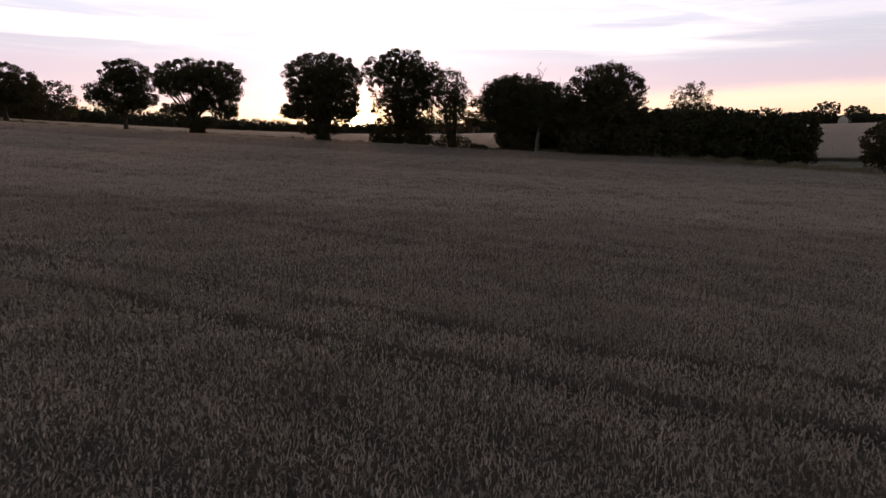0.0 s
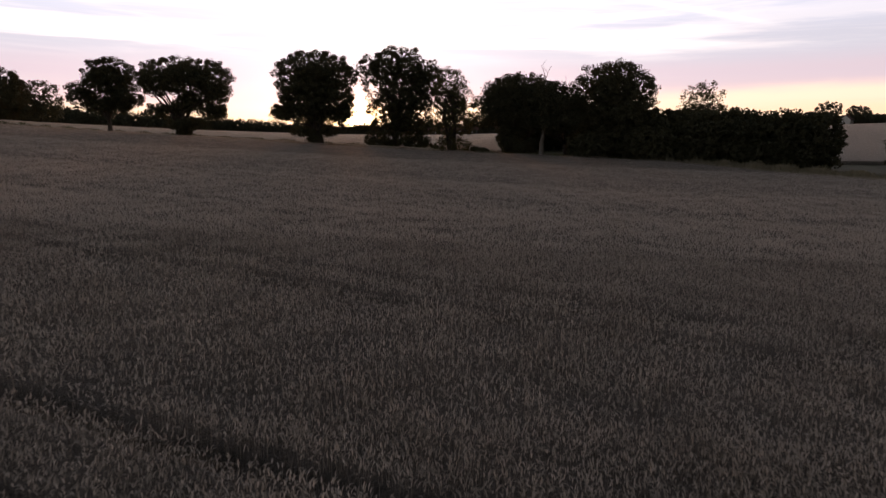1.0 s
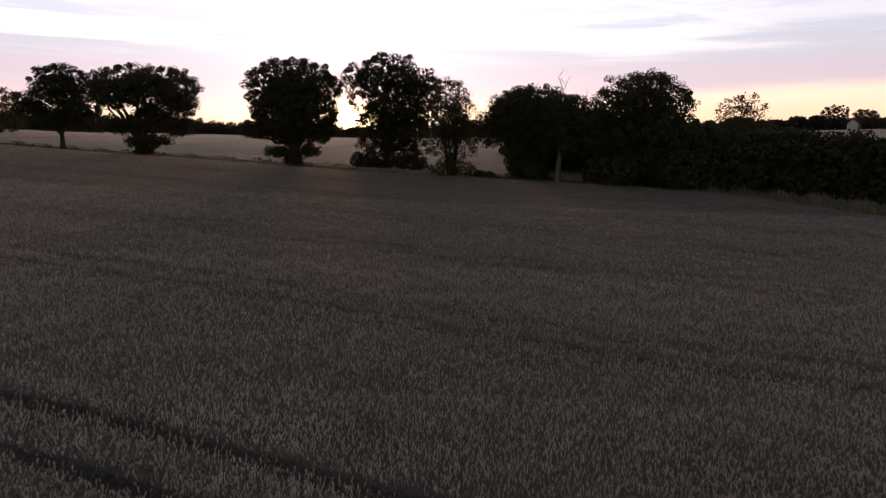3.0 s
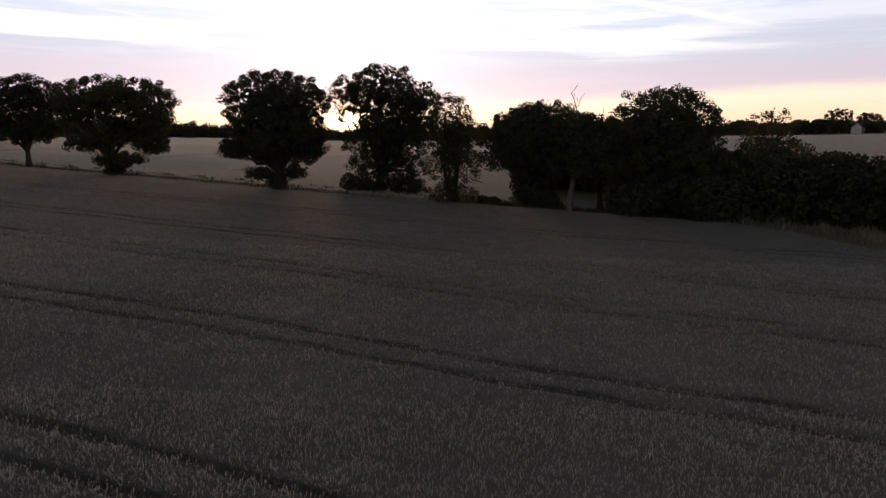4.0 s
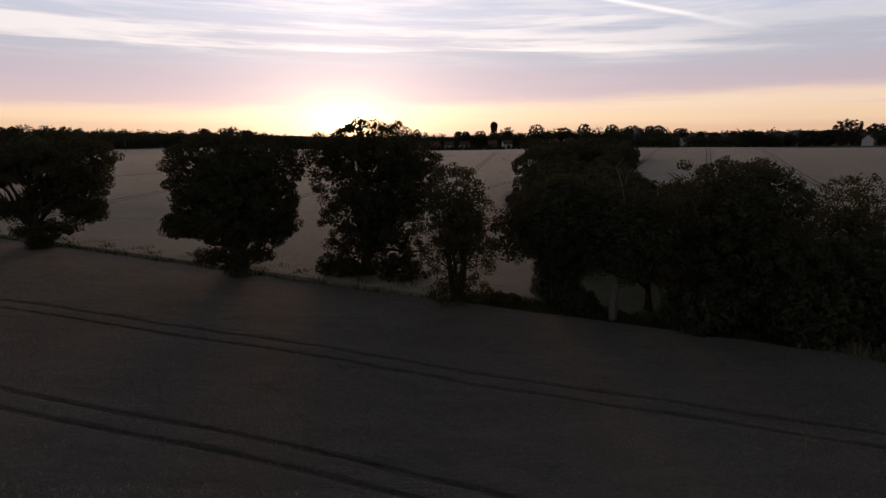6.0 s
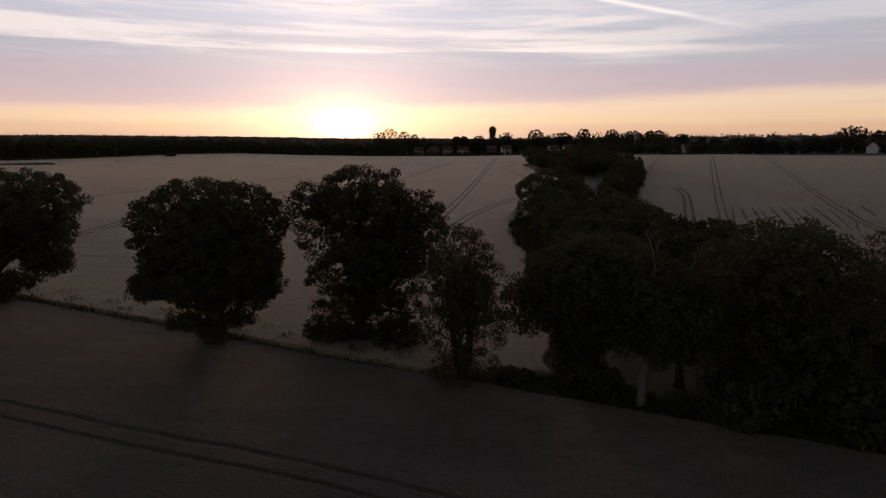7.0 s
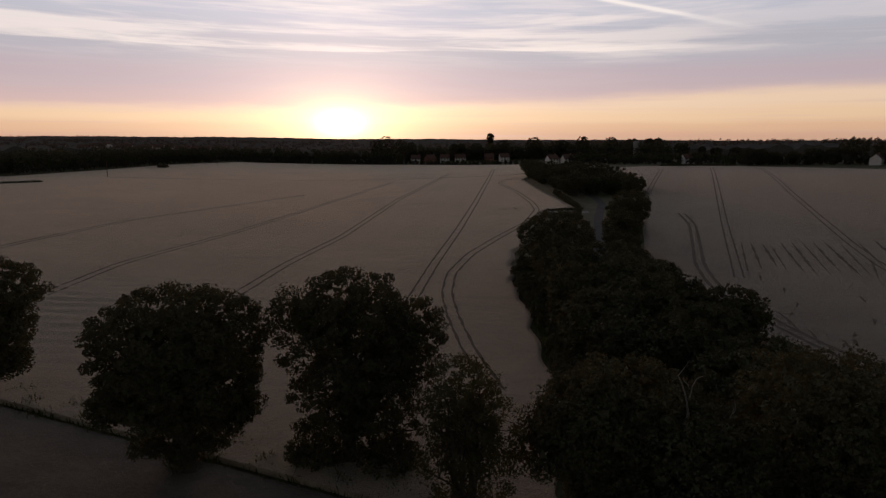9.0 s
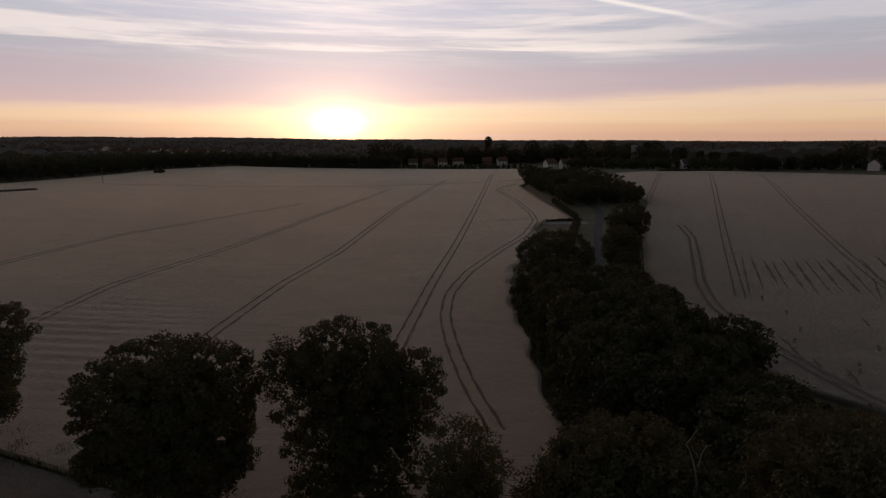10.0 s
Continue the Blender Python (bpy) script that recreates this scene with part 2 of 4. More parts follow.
M_ASPHALT = two_scale("lane_asphalt", (0.035, 0.034, 0.034), (0.065, 0.063, 0.062), 0.3, 12.0, 0.95, 0.01, 0.5)
M_GRAVEL = two_scale("gravel", (0.15, 0.13, 0.11), (0.33, 0.30, 0.26), 0.5, 9.0, 0.9, 0.03, 0.7)
M_BARK = two_scale("bark", (0.035, 0.027, 0.02), (0.11, 0.088, 0.068), 1.2, 7.0, 0.95, 0.05, 0.9, (1, 1, 0.25))
M_DEADWOOD = two_scale("bleached_dead_wood", (0.14, 0.125, 0.11), (0.30, 0.275, 0.245), 1.0, 8.0, 0.9, 0.03, 0.8, (1, 1, 0.2))
M_OAK = leaf_material("oak_leaves", (0.048, 0.052, 0.030), (0.120, 0.116, 0.066), 0.14, (0.20, 0.13, 0.035))
M_ASH = leaf_material("ash_leaves", (0.045, 0.055, 0.024), (0.12, 0.112, 0.052), 0.25, (0.22, 0.15, 0.045))
M_THORN = leaf_material("hawthorn_leaves", (0.046, 0.050, 0.029), (0.115, 0.112, 0.064), 0.12, (0.19, 0.13, 0.035))
M_VERGE = leaf_material("dry_verge_grass", (0.16, 0.145, 0.095), (0.42, 0.37, 0.26), 0.3, (0.25, 0.18, 0.06))
M_GRASSBLADE = leaf_material("green_verge_grass", (0.04, 0.055, 0.02), (0.11, 0.12, 0.05), 0.3, (0.14, 0.14, 0.04))
# distance haze is put into the colour: paler and greyer than nearer leaves
M_HAZED_LEAF = leaf_material("hazed_far_wood_leaves", (0.075, 0.07, 0.065), (0.17, 0.155, 0.14), 0.2, (0.22, 0.16, 0.10))
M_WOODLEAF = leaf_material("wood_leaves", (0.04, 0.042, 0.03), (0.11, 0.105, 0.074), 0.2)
M_RENDER = two_scale("white_house_render", (0.62, 0.60, 0.57), (0.80, 0.79, 0.76), 0.5, 4.0, 0.85, 0.01, 0.3)
M_BRICK = two_scale("red_brick", (0.20, 0.09, 0.06), (0.34, 0.17, 0.11), 0.8, 9.0, 0.9, 0.01, 0.4)
M_ROOF = two_scale("roof_tiles", (0.09, 0.05, 0.04), (0.20, 0.11, 0.085), 0.7, 6.0, 0.85, 0.02, 0.6)
M_PANE, _nt, _b = material("window_glass")
_b.inputs["Base Color"].default_value, _b.inputs["Roughness"].default_value = (0.03, 0.035, 0.04, 1), 0.08
M_CONCRETE = two_scale("tower_concrete", (0.28, 0.26, 0.25), (0.42, 0.40, 0.38), 0.3, 2.0, 0.9, 0.02, 0.4)
M_WOOD = two_scale("weathered_timber", (0.10, 0.075, 0.05), (0.22, 0.17, 0.12), 1.5, 12.0, 0.9, 0.01, 0.6, (1, 1, 0.2))


# ---- the lie of the land ----
LAND = (-0.5239, 2.2321, -0.2612, -3.1680, 0.5275, 0.1329, 0.4577)


def land(x, y):
    """Height of the soil."""
    x, y = np.asarray(x, float), np.asarray(y, float)
    ys, xs = 600 * np.tanh(np.maximum(y, -200) / 600), 300 * np.tanh(x / 300)
    e = np.exp(-(np.maximum(y, -100) / 230.0) ** 2)
    h = LAND[0] + LAND[1] * ys / 100 + LAND[2] * (ys / 100) ** 2 + LAND[3] * xs * e / 50 + LAND[4] * xs / 50 + (LAND[5] * e + LAND[6]) * (xs / 50) ** 2
    sx, sy = np.clip((x - 120) / 170, 0, 1), np.clip((y - 230) / 230, 0, 1)
    h = h - 4.9 * sx * sx * (3 - 2 * sx) * sy * sy * (3 - 2 * sy)
    r = np.hypot(x, y)
    far = np.clip((r - 700) / 1800, 0, 1)
    far = far * far * (3 - 2 * far)
    ridge = 3 + 15 * np.clip(-x / 1300, -0.35, 1) + 2.5 * np.sin(x / 420.0) + 2 * np.sin(x / 190.0 + y / 300.0)
    dip = np.exp(-((r - 950) / 260) ** 2) * np.clip(-x / 300, 0, 1) * 3
    hollow = 0.65 * np.exp(-((x + 78) / 42) ** 2 - ((y - 148) / 45) ** 2)
    return h * (1 - far) + ridge * far - dip - hollow


def height(x, y):
    return float(land(x, y))


def mesh_object(name, verts, faces_flat, per, mat, smooth=False, parent=None):
    """A mesh of equal polygons from arrays: verts (n, 3), faces_flat indices, per corners a face."""
    me = bpy.data.meshes.new(name)
    verts = np.ascontiguousarray(verts, dtype=np.float32)
    idx = np.ascontiguousarray(faces_flat, dtype=np.int32).ravel()
    nf = len(idx) // per
    me.vertices.add(len(verts))
    me.vertices.foreach_set("co", verts.ravel())
    me.loops.add(len(idx))
    me.loops.foreach_set("vertex_index", idx)
    me.polygons.add(nf)
    me.polygons.foreach_set("loop_start", np.arange(nf, dtype=np.int32) * per)
    me.polygons.foreach_set("loop_total", np.full(nf, per, dtype=np.int32))
    me.polygons.foreach_set("use_smooth", np.full(nf, smooth))
    me.update(calc_edges=True)
    me.materials.append(mat)
    ob = new(name, me)
    if parent is not None:
        ob.parent = parent
    return ob


def part(name, bm, mat, parent, label="", smooth=False):
    """Links a bmesh as one mesh object under a thing or a part."""
    me = bpy.data.meshes.new(name)
    bm.to_mesh(me)
    bm.free()
    for p in me.polygons:
        p.use_smooth = smooth
    me.materials.append(mat)
    ob = new(name, me)
    ob.parent = parent
    return tagged(ob, label)


def grid_faces(nu, nv):
    a = (np.arange(nu - 1)[:, None] * nv + np.arange(nv - 1)[None]).ravel()
    return np.stack([a, a + nv, a + nv + 1, a + 1], 1)


def spread(lo, hi, n, fine):
    """n values from lo to hi, closest together round 0."""
    k = np.linspace(np.arcsinh(lo / fine), np.arcsinh(hi / fine), n)
    return fine * np.sinh(k)


# ground: one sheet to the horizon
gx, gy = spread(-4600, 4600, 190, 60), spread(-1500, 4600, 190, 60)
GX, GY = np.meshgrid(gx, gy, indexing="ij")
ground = mesh_object("ground", np.stack([GX, GY, land(GX, GY)], -1).reshape(-1, 3), grid_faces(190, 190), 4, M_GRASS, True)
tagged(ground, "rough grassy ground rolling away to the horizon", "ground", kind="structure")

# ---- fields of corn ----
CROP = 0.55                                   # the closed leaf layer above the soil; the ears stand higher
NEAR_EDGE_X = (-600, 29.3, 33, 35.5, 41, 47, 56, 80, 110, 150)
NEAR_EDGE_Y = (348.2, 96.5, 95, 91, 78, 70, 55, 20, -40, -78)


def near_edge(x):
    return np.interp(x, NEAR_EDGE_X, NEAR_EDGE_Y)


TRACK_SLOPE = -0.31                           # wheel tracks of the near field: y = y0 + slope * x
TRACK_Y0 = (11.0, 20.65, 30.4, 42.5, 54.0, 65.3, 75.4, 89.6)
GAUGE = 1.8


def track_gap(x, y):
    """Distance across to the middle of the nearest wheel track."""
    d = np.full(np.shape(x), 99.0)
    c = math.cos(math.atan(TRACK_SLOPE))
    wander = 0.25 * np.sin(x / 9.0) + 0.15 * np.sin(x / 3.7 + 1.0)
    for y0 in TRACK_Y0:
        q = (y - y0 - TRACK_SLOPE * x + wander) * c
        d = np.minimum(d, np.abs(np.abs(q) - GAUGE / 2))
    return d


def headland(x, y):
    """How much shorter the corn stands along the field's far edge, under the trees."""
    return 0.32 * np.clip(1 - (near_edge(x) - y) / 9.0, 0, 1) * np.clip((12 - x) / 20, 0, 1)


def canopy(name, xs, ys, z_extra, mat, label):
    """A crop surface over a grid, with a skirt down to the soil all round."""
    nu, nv = xs.shape
    z = land(xs, ys) + z_extra
    v = np.stack([xs, ys, z], -1).reshape(-1, 3)
    ids = np.arange(nu * nv).reshape(nu, nv)
    ring = np.concatenate([ids[:-1, 0], ids[-1, :-1], ids[:0:-1, -1], ids[0, :0:-1]])
    low = v[ring].copy()
    low[:, 2] -= CROP + 0.3
    n0 = len(v)
    nxt = np.roll(np.arange(len(ring)), -1)
    side = np.stack([ring, n0 + np.arange(len(ring)), n0 + nxt, ring[nxt]], 1)
    ob = mesh_object(name, np.vstack([v, low]), np.vstack([grid_faces(nu, nv), side]), 4, mat, True)
    return tagged(ob, label, "field", kind="structure")


cx = np.unique(np.concatenate([spread(-600, 150, 190, 25), np.linspace(28, 57, 30)]))
cross = math.sqrt(1 + TRACK_SLOPE ** 2)
cv = [np.arange(-120.0, 175.0, 2.2)]
for y0 in TRACK_Y0:
    for side in (-GAUGE / 2, GAUGE / 2):
        cv.append(y0 + (side + np.array((-0.42, -0.25, -0.17, 0.17, 0.25, 0.42))) * cross)
cv = np.unique(np.concatenate(cv))
CX = np.repeat(cx[:, None], len(cv), 1)
CY = cv[None] + TRACK_SLOPE * CX - 0.25 * np.sin(CX / 9.0) - 0.15 * np.sin(CX / 3.7 + 1.0)
CY = np.minimum(CY, near_edge(cx)[:, None])
lump = 0.06 * np.sin(CX * 0.9 + 3 * np.sin(CY * 0.3)) * np.sin(CY * 0.8 + CX * 0.2)
lump = 0.53 + lump - 0.18 * (track_gap(CX, CY) < 0.21) - headland(CX, CY)
near_field = canopy("field_near", CX, CY, lump, M_CROP_SHADED, "field of ripe corn with paired tractor wheel tracks")

ly = np.concatenate([np.linspace(109.3, 188, 110), np.linspace(189.5, 300, 50), np.linspace(303, 650, 50)])
l_lo = np.interp(ly, (109.3, 149.3, 189.3, 226.8, 300, 400, 464, 573, 652), (-1, -101, -201, -294, -270, -225, -215, -205, -175))
l_hi = np.interp(ly, (112, 125, 140, 175, 200, 235, 270, 283, 290, 292, 362, 430, 440, 500, 594, 650), (10.5, 13.2, 14.8, 16.2, 18.2, 28, 37, 41, 45, 55, 55, 57, 62, 75, 88, -24))
l_hi = l_hi + (ly < 285) * (0.55 * np.sin(ly / 2.3) + 0.5 * np.sin(ly / 5.1 + 1.0) - 0.3)
lu = np.linspace(0, 1, 150)
LX = l_lo[None] + lu[:, None] * (l_hi - l_lo)[None]
LY = np.repeat(ly[None], 150, 0)
swath = 0.14 * np.sin((LY + 0.06 * LX) * 2 * math.pi / 3.3 + 0.8 * np.sin(LX / 13.0)) * np.exp(-((LX + 66) / 30) ** 2 - ((LY - 155) / 24) ** 2)
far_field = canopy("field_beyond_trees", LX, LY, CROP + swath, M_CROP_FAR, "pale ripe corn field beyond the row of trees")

ry = np.concatenate([np.linspace(104, 300, 100), np.linspace(302, 508, 44)])
r_lo = np.interp(ry, (104, 125, 137, 145, 158, 173, 194, 210, 245, 290, 330, 400, 480, 500, 508), (62, 58, 55, 48, 47.5, 46, 48, 52, 64, 80, 97, 112, 133, 136, 158))
r_hi = np.interp(ry, (104, 300, 400, 433, 452, 465, 480, 495, 505, 508), (330, 335, 306, 286, 273, 263, 246, 226, 202, 160))
RX = r_lo[None] + lu[:, None] * (r_hi - r_lo)[None]
RY = np.repeat(ry[None], 150, 0)
right_field = canopy("field_beyond_lane", RX, RY, CROP + 0.0 * RX, M_CROP_LANE_DIM, "grey-brown ripe corn field beyond the lane hedge, darkened for its weaker light")


# wheel tracks of the far fields: paired bare strips that lie in the corn
def smooth_line(pts, step=2.0):
    p = np.array(pts, float)
    t = np.concatenate([[0], np.cumsum(np.hypot(*np.diff(p, axis=0).T))])
    n = max(int(t[-1] / step), 4)
    s = np.linspace(0, t[-1], n)
    q = np.stack([np.interp(s, t, p[:, 0]), np.interp(s, t, p[:, 1])], 1)
    for _ in range(6):
        q[1:-1] = 0.25 * q[:-2] + 0.5 * q[1:-1] + 0.25 * q[2:]
    return q


def strip(name, pts, width, lift, mat, offset=0.0, step=2.0, ragged=0.0, crown=0.0, taper=False):
    q = smooth_line(pts, step)
    if taper:
        s0 = np.linspace(0, 1, len(q))
        width = width * np.clip(np.sin(s0 * math.pi) ** 0.7 * (0.75 + 0.5 * np.sin(s0 * 37 + pts[0][0]) * np.sin(s0 * 17 + pts[0][1])), 0.06, None)
    d = np.gradient(q, axis=0)
    d /= np.linalg.norm(d, axis=1)[:, None]
    nrm = np.stack([d[:, 1], -d[:, 0]], 1)
    rows = []
    for k, s in enumerate((-0.5, 0.0, 0.5)):
        wob = ragged * np.sin(np.arange(len(q)) * (1.3 + k) + k)
        p = q + nrm * (offset + s * width + wob)[:, None]
        rows.append(np.column_stack([p, land(p[:, 0], p[:, 1]) + lift + (crown if k == 1 else 0)]))
    v = np.stack(rows, 1).reshape(-1, 3)
    return mesh_object(name, v, grid_faces(len(q), 3), 4, mat, True)


FAR_TRACKS = [
    [(52.5, 540), (36, 425), (19.5, 314), (8.7, 245), (0.7, 198), (-4.4, 164), (-6.2, 151), (-8, 136)],
    [(15.6, 492), (-12.6, 325), (-23.8, 231), (-31, 195), (-35, 162), (-36, 140)],
    [(-20, 420), (-42, 300), (-54, 232), (-64, 191), (-65, 161), (-64, 145)],
    [(-55, 345), (-78, 285), (-90, 250), (-95, 210), (-97, 180), (-96, 158)],
    [(56, 445), (52, 433), (44, 420), (40.5, 405), (41, 393), (42.5, 350), (42, 310), (40, 288), (31.4, 259), (19, 232), (9.5, 209), (4, 189), (2.5, 173), (3.1, 159), (4.6, 144), (6.8, 132)],
    [(-180, 420), (-60, 436), (60, 470), (80, 500)],
    [(86.5, 271), (80.6, 249), (68.6, 219), (59.8, 197.5), (55, 181), (53.8, 171), (54, 157), (55, 147), (56.5, 138), (60, 128), (70, 116)],
    [(190, 470), (181.9, 451), (124, 323), (90, 247.5), (72.4, 207.6), (62.7, 185.7)],
    [(222, 466), (212.9, 446.5), (150.2, 314), (124.3, 255.6), (108.8, 220), (99, 196), (90, 168), (85, 140)],
    [(158, 474), (154, 464), (106, 353), (100, 338)],
]
for pts in FAR_TRACKS:
    for side in (-0.5, 0.5):
        o = strip("wheel_track", pts, 0.75 if pts[0][0] in (-180, 86.5) else 0.40, CROP + 0.05, M_SOIL, side * GAUGE, 1.5, 0.11)
        tagged(o, "bare wheel track pressed through the corn", "wheel track", "far field wheel tracks", "structure")

for y0 in TRACK_Y0:
    for side in (-0.5, 0.5):
        xs = np.arange(-0.85 * y0 - 14, min(0.85 * y0 + 10, 40), 2.0)
        line = [(float(x), float(y0 + TRACK_SLOPE * x - 0.25 * math.sin(x / 9.0) - 0.15 * math.sin(x / 3.7 + 1.0))) for x in xs]
        line = [p for p in line if p[1] < near_edge(p[0]) - 1.0 and (y0 > 15 or p[0] < -1.5)]
        o = strip("wheel_track", line, 0.30, 0.39, M_SOIL, side * GAUGE, 1.0)
        tagged(o, "bare wheel track pressed through the standing corn", "wheel track", "near field wheel tracks", "structure")

SHORT_ROWS = [((82.4, 223.3), (64.1, 184.3)), ((84.7, 223.0), (70.6, 191.4)), ((85.7, 218.9), (75.5, 194.3)), ((87.1, 217.5), (75.7, 191.1)), ((91.2, 220.3), (78.2, 188.8)), ((94.0, 219.9), (79.5, 186.7)),
              ((96.5, 219.6), (82.3, 186.5)), ((99.2, 219.3), (85.6, 188.3)), ((102.0, 218.9), (87.6, 184.9)), ((104.1, 215.5), (89.6, 184.7)), ((110.1, 217.9), (97.9, 192.5)), ((115.4, 219.1), (106, 200)), ((100.1, 199.3), (89.6, 182.8))]
for i, pts in enumerate(SHORT_ROWS):
    tagged(strip("missed_drill_row", pts, 0.55 + 0.2 * (i % 3), CROP + 0.05, M_SOIL, 0, 0.8, 0.07, 0.0, True), "bare line where the corn failed to grow", "bare line", "bare lines in the corn", "structure")
for bx, by, bl in [(58.3, 166.2, 4), (57.8, 159, 5), (59.6, 147, 3), (57.4, 151.5, 3), (47.8, 183, 3), (48.8, 169.3, 4), (50, 165, 3), (84, 234, 2), (92, 258, 2)] + [(float(60 + 26 * a - 3 * math.sin(9 * a)), float(140 + 46 * b), 1.2 + 3.4 * a * b) for a, b in np.random.default_rng(8).random((14, 2))]:
    tagged(strip("flattened_corn", [(bx, by + bl), (bx - 0.9, by), (bx - 2.2, by - bl)], 0.6, CROP + 0.055, M_SOIL, 0, 0.4, 0.12, 0.0, True), "dark patch of flattened corn", "flattened corn", "flattened patches", "structure")

# the lane, its verges and the field gateway
LANE = [(36, 120), (33, 150), (35, 180), (39.7, 206), (46, 228), (51, 245), (57, 268), (63, 287), (69, 305), (72, 325), (73, 350), (76, 400), (84, 470), (100, 560)]
lane = tagged(strip("lane", LANE, 3.0, 0.06, M_ASPHALT, 0, 2.0, 0.0, 0.05), "narrow grey asphalt lane between hedges", "lane", kind="structure")
gateway = tagged(strip("gravel_gateway", [(40, 286), (46, 285), (52, 285), (58, 284)], 6.0, 0.08, M_GRAVEL, 0, 1.0), "pale gravel gateway between lane and field", "gateway", kind="structure")

# ---- corn: ears on stalks ----

def corn(count, y0, y1, size, seed, detail=1, wide=None):
    """Stems and nodding ears of corn: two lots of triangles (detail 1: the ear alone, one triangle)."""
    r = np.random.default_rng(seed)
    y = np.sqrt(r.uniform(y0 * y0, y1 * y1, count))
    x = r.uniform(-1, 1, count) * (0.78 * y + 2.0)
    if wide:
        x, y = r.uniform(wide[0], wide[1], count), r.uniform(y0, y1, count)
    inside = (y < near_edge(x) - 0.2) if y0 < 100 else in_far_fields(x, y, r)
    keep = inside & (track_gap(x, y) > 0.09 + 0.2 * r.random(count))
    x, y = x[keep], y[keep]
    n = len(x)
    clump = 0.5 + 0.5 * np.sin(x * 1.7 + 2.1 * np.sin(y * 0.9)) * np.sin(y * 1.3 + 1.7 * np.sin(x * 0.8))
    zs = land(x, y)
    top = 0.66 + 0.13 * clump + r.normal(0, 0.045, n) - (headland(x, y) if y0 < 100 else 0)
    a = r.uniform(0, 2 * math.pi, n)
    dx, dy = np.cos(a), np.sin(a)
    lean = r.uniform(0.02, 0.12, n)
    up = np.array((0.0, 0.0, 1.0))
    D = np.stack([dx, dy, np.zeros(n)], 1)
    P = np.stack([x, y, zs + top - 0.36], 1)
    Q = P + D * lean[:, None] + up * 0.36
    tilt = r.uniform(-0.7, 0.7, n)
    W = np.stack([-dy, dx, tilt], 1) / np.sqrt(1 + tilt ** 2)[:, None]
    ear, wid = r.uniform(0.08, 0.125, n) * size ** 0.8, 0.0085 * size
    if detail == 1:
        S = Q + D * (ear * 0.5)[:, None] + up * (ear * r.uniform(-0.1, 0.6, n))[:, None]
        v = np.stack([S - W * wid * 1.2, S + W * wid * 1.2, Q - up * 0.09], 1).reshape(-1, 3)
        return None, (v, np.arange(len(v)).reshape(-1, 3))
    # the ear bows over: rises, levels out, hangs
    bow = r.uniform(0.5, 2.5, n)
    pts, at = [Q], Q
    for k in range(detail):
        ang = bow * (k + 0.6) / detail
        at = at + (D * np.sin(ang)[:, None] + up * np.cos(ang)[:, None]) * (ear / detail)[:, None]
        pts.append(at)
    fat = (0.55, 1.25, 1.15, 0.35) if detail == 3 else (0.7, 1.3, 0.4)
    rows = []
    for p, w in zip(pts, fat):
        rows += [p - W * wid * w, p + W * wid * w]
    v = np.stack(rows, 1).reshape(-1, 3)
    tri = []
    for k in range(detail):
        i = 2 * k
        tri += [(i, i + 1, i + 3), (i, i + 3, i + 2)]
    m = 2 * (detail + 1)
    f = (np.arange(n)[:, None, None] * m + np.array(tri)[None]).reshape(-1, 3)
    B = np.stack([-dy, dx, np.zeros(n)], 1)
    sv = np.stack([P - B * 0.006 * size, P + B * 0.006 * size, Q + up * 0.01], 1).reshape(-1, 3)
    return (sv, np.arange(len(sv)).reshape(-1, 3)), (v, f)


def join(chunks):
    vs, fs, n = [], [], 0
    for v, f in chunks:
        vs.append(v)
        fs.append(f + n)
        n += len(v)
    return np.vstack(vs), np.vstack(fs)


def in_far_fields(x, y, r):
    """Within the two far fields, off their wheel tracks, thinner in the drilled swaths."""
    left = (x > np.interp(y, ly, l_lo)) & (x < np.interp(y, ly, l_hi))
    right = (x > np.interp(y, ry, r_lo)) & (x < np.interp(y, ry, r_hi))
    ok = left | right
    for pts in FAR_TRACKS:
        q = np.array(pts)[::-1]
        if q[0, 1] < 250:
            d = np.abs(np.abs(x - np.interp(y, q[:, 1], q[:, 0])) - GAUGE / 2)
            ok &= (d > 0.35) | (y < q[0, 1]) | (y > q[-1, 1])
    rows = np.sin((y + 0.06 * x) * 2 * math.pi / 3.3 + 0.8 * np.sin(x / 13.0)) * np.exp(-((x + 66) / 34) ** 2 - ((y - 158) / 34) ** 2)
    for (xa, ya), (xb, yb) in SHORT_ROWS:
        t = (y - yb) / (ya - yb)
        ok &= (np.abs(x - xb - (xa - xb) * t) > 0.45) | (t < 0.05) | (t > 0.95)
    return ok & (r.random(len(x)) < (0.75 + 0.9 * rows) * np.clip((330 - y) / 170, 0, 1))


near_lots = [corn(62000, 4.0, 14.0, 0.95, 1, 3), corn(90000, 14.0, 27.0, 1.12, 2, 2)]
for lots, mat, nm, label in (([a for a, b in near_lots], M_STALK_SHADED, "corn_stems", "stems of the dense standing corn, coloured darker for the shade among them"), ([b for a, b in near_lots], M_STRAW, "corn_ears", "dense ripe corn ears, pale and nodding")):
    v, f = join(lots)
    tagged(mesh_object(nm, v, f, 3, mat), label, "corn", kind="stuff")
v, f = join([corn(90000, 27.0, 36.0, 1.4, 8)[1], corn(110000, 36.0, 50.0, 1.45, 9)[1], corn(120000, 50.0, 75.0, 1.45, 3)[1], corn(110000, 75.0, 125.0, 1.35, 4)[1]])
tagged(mesh_object("corn_ears", v, f, 3, M_STRAW), "dense standing ripe corn towards the trees", "corn", kind="stuff")
v, f = corn(110000, 109.0, 330.0, 1.5, 6, 1, (-115, 50))[1]
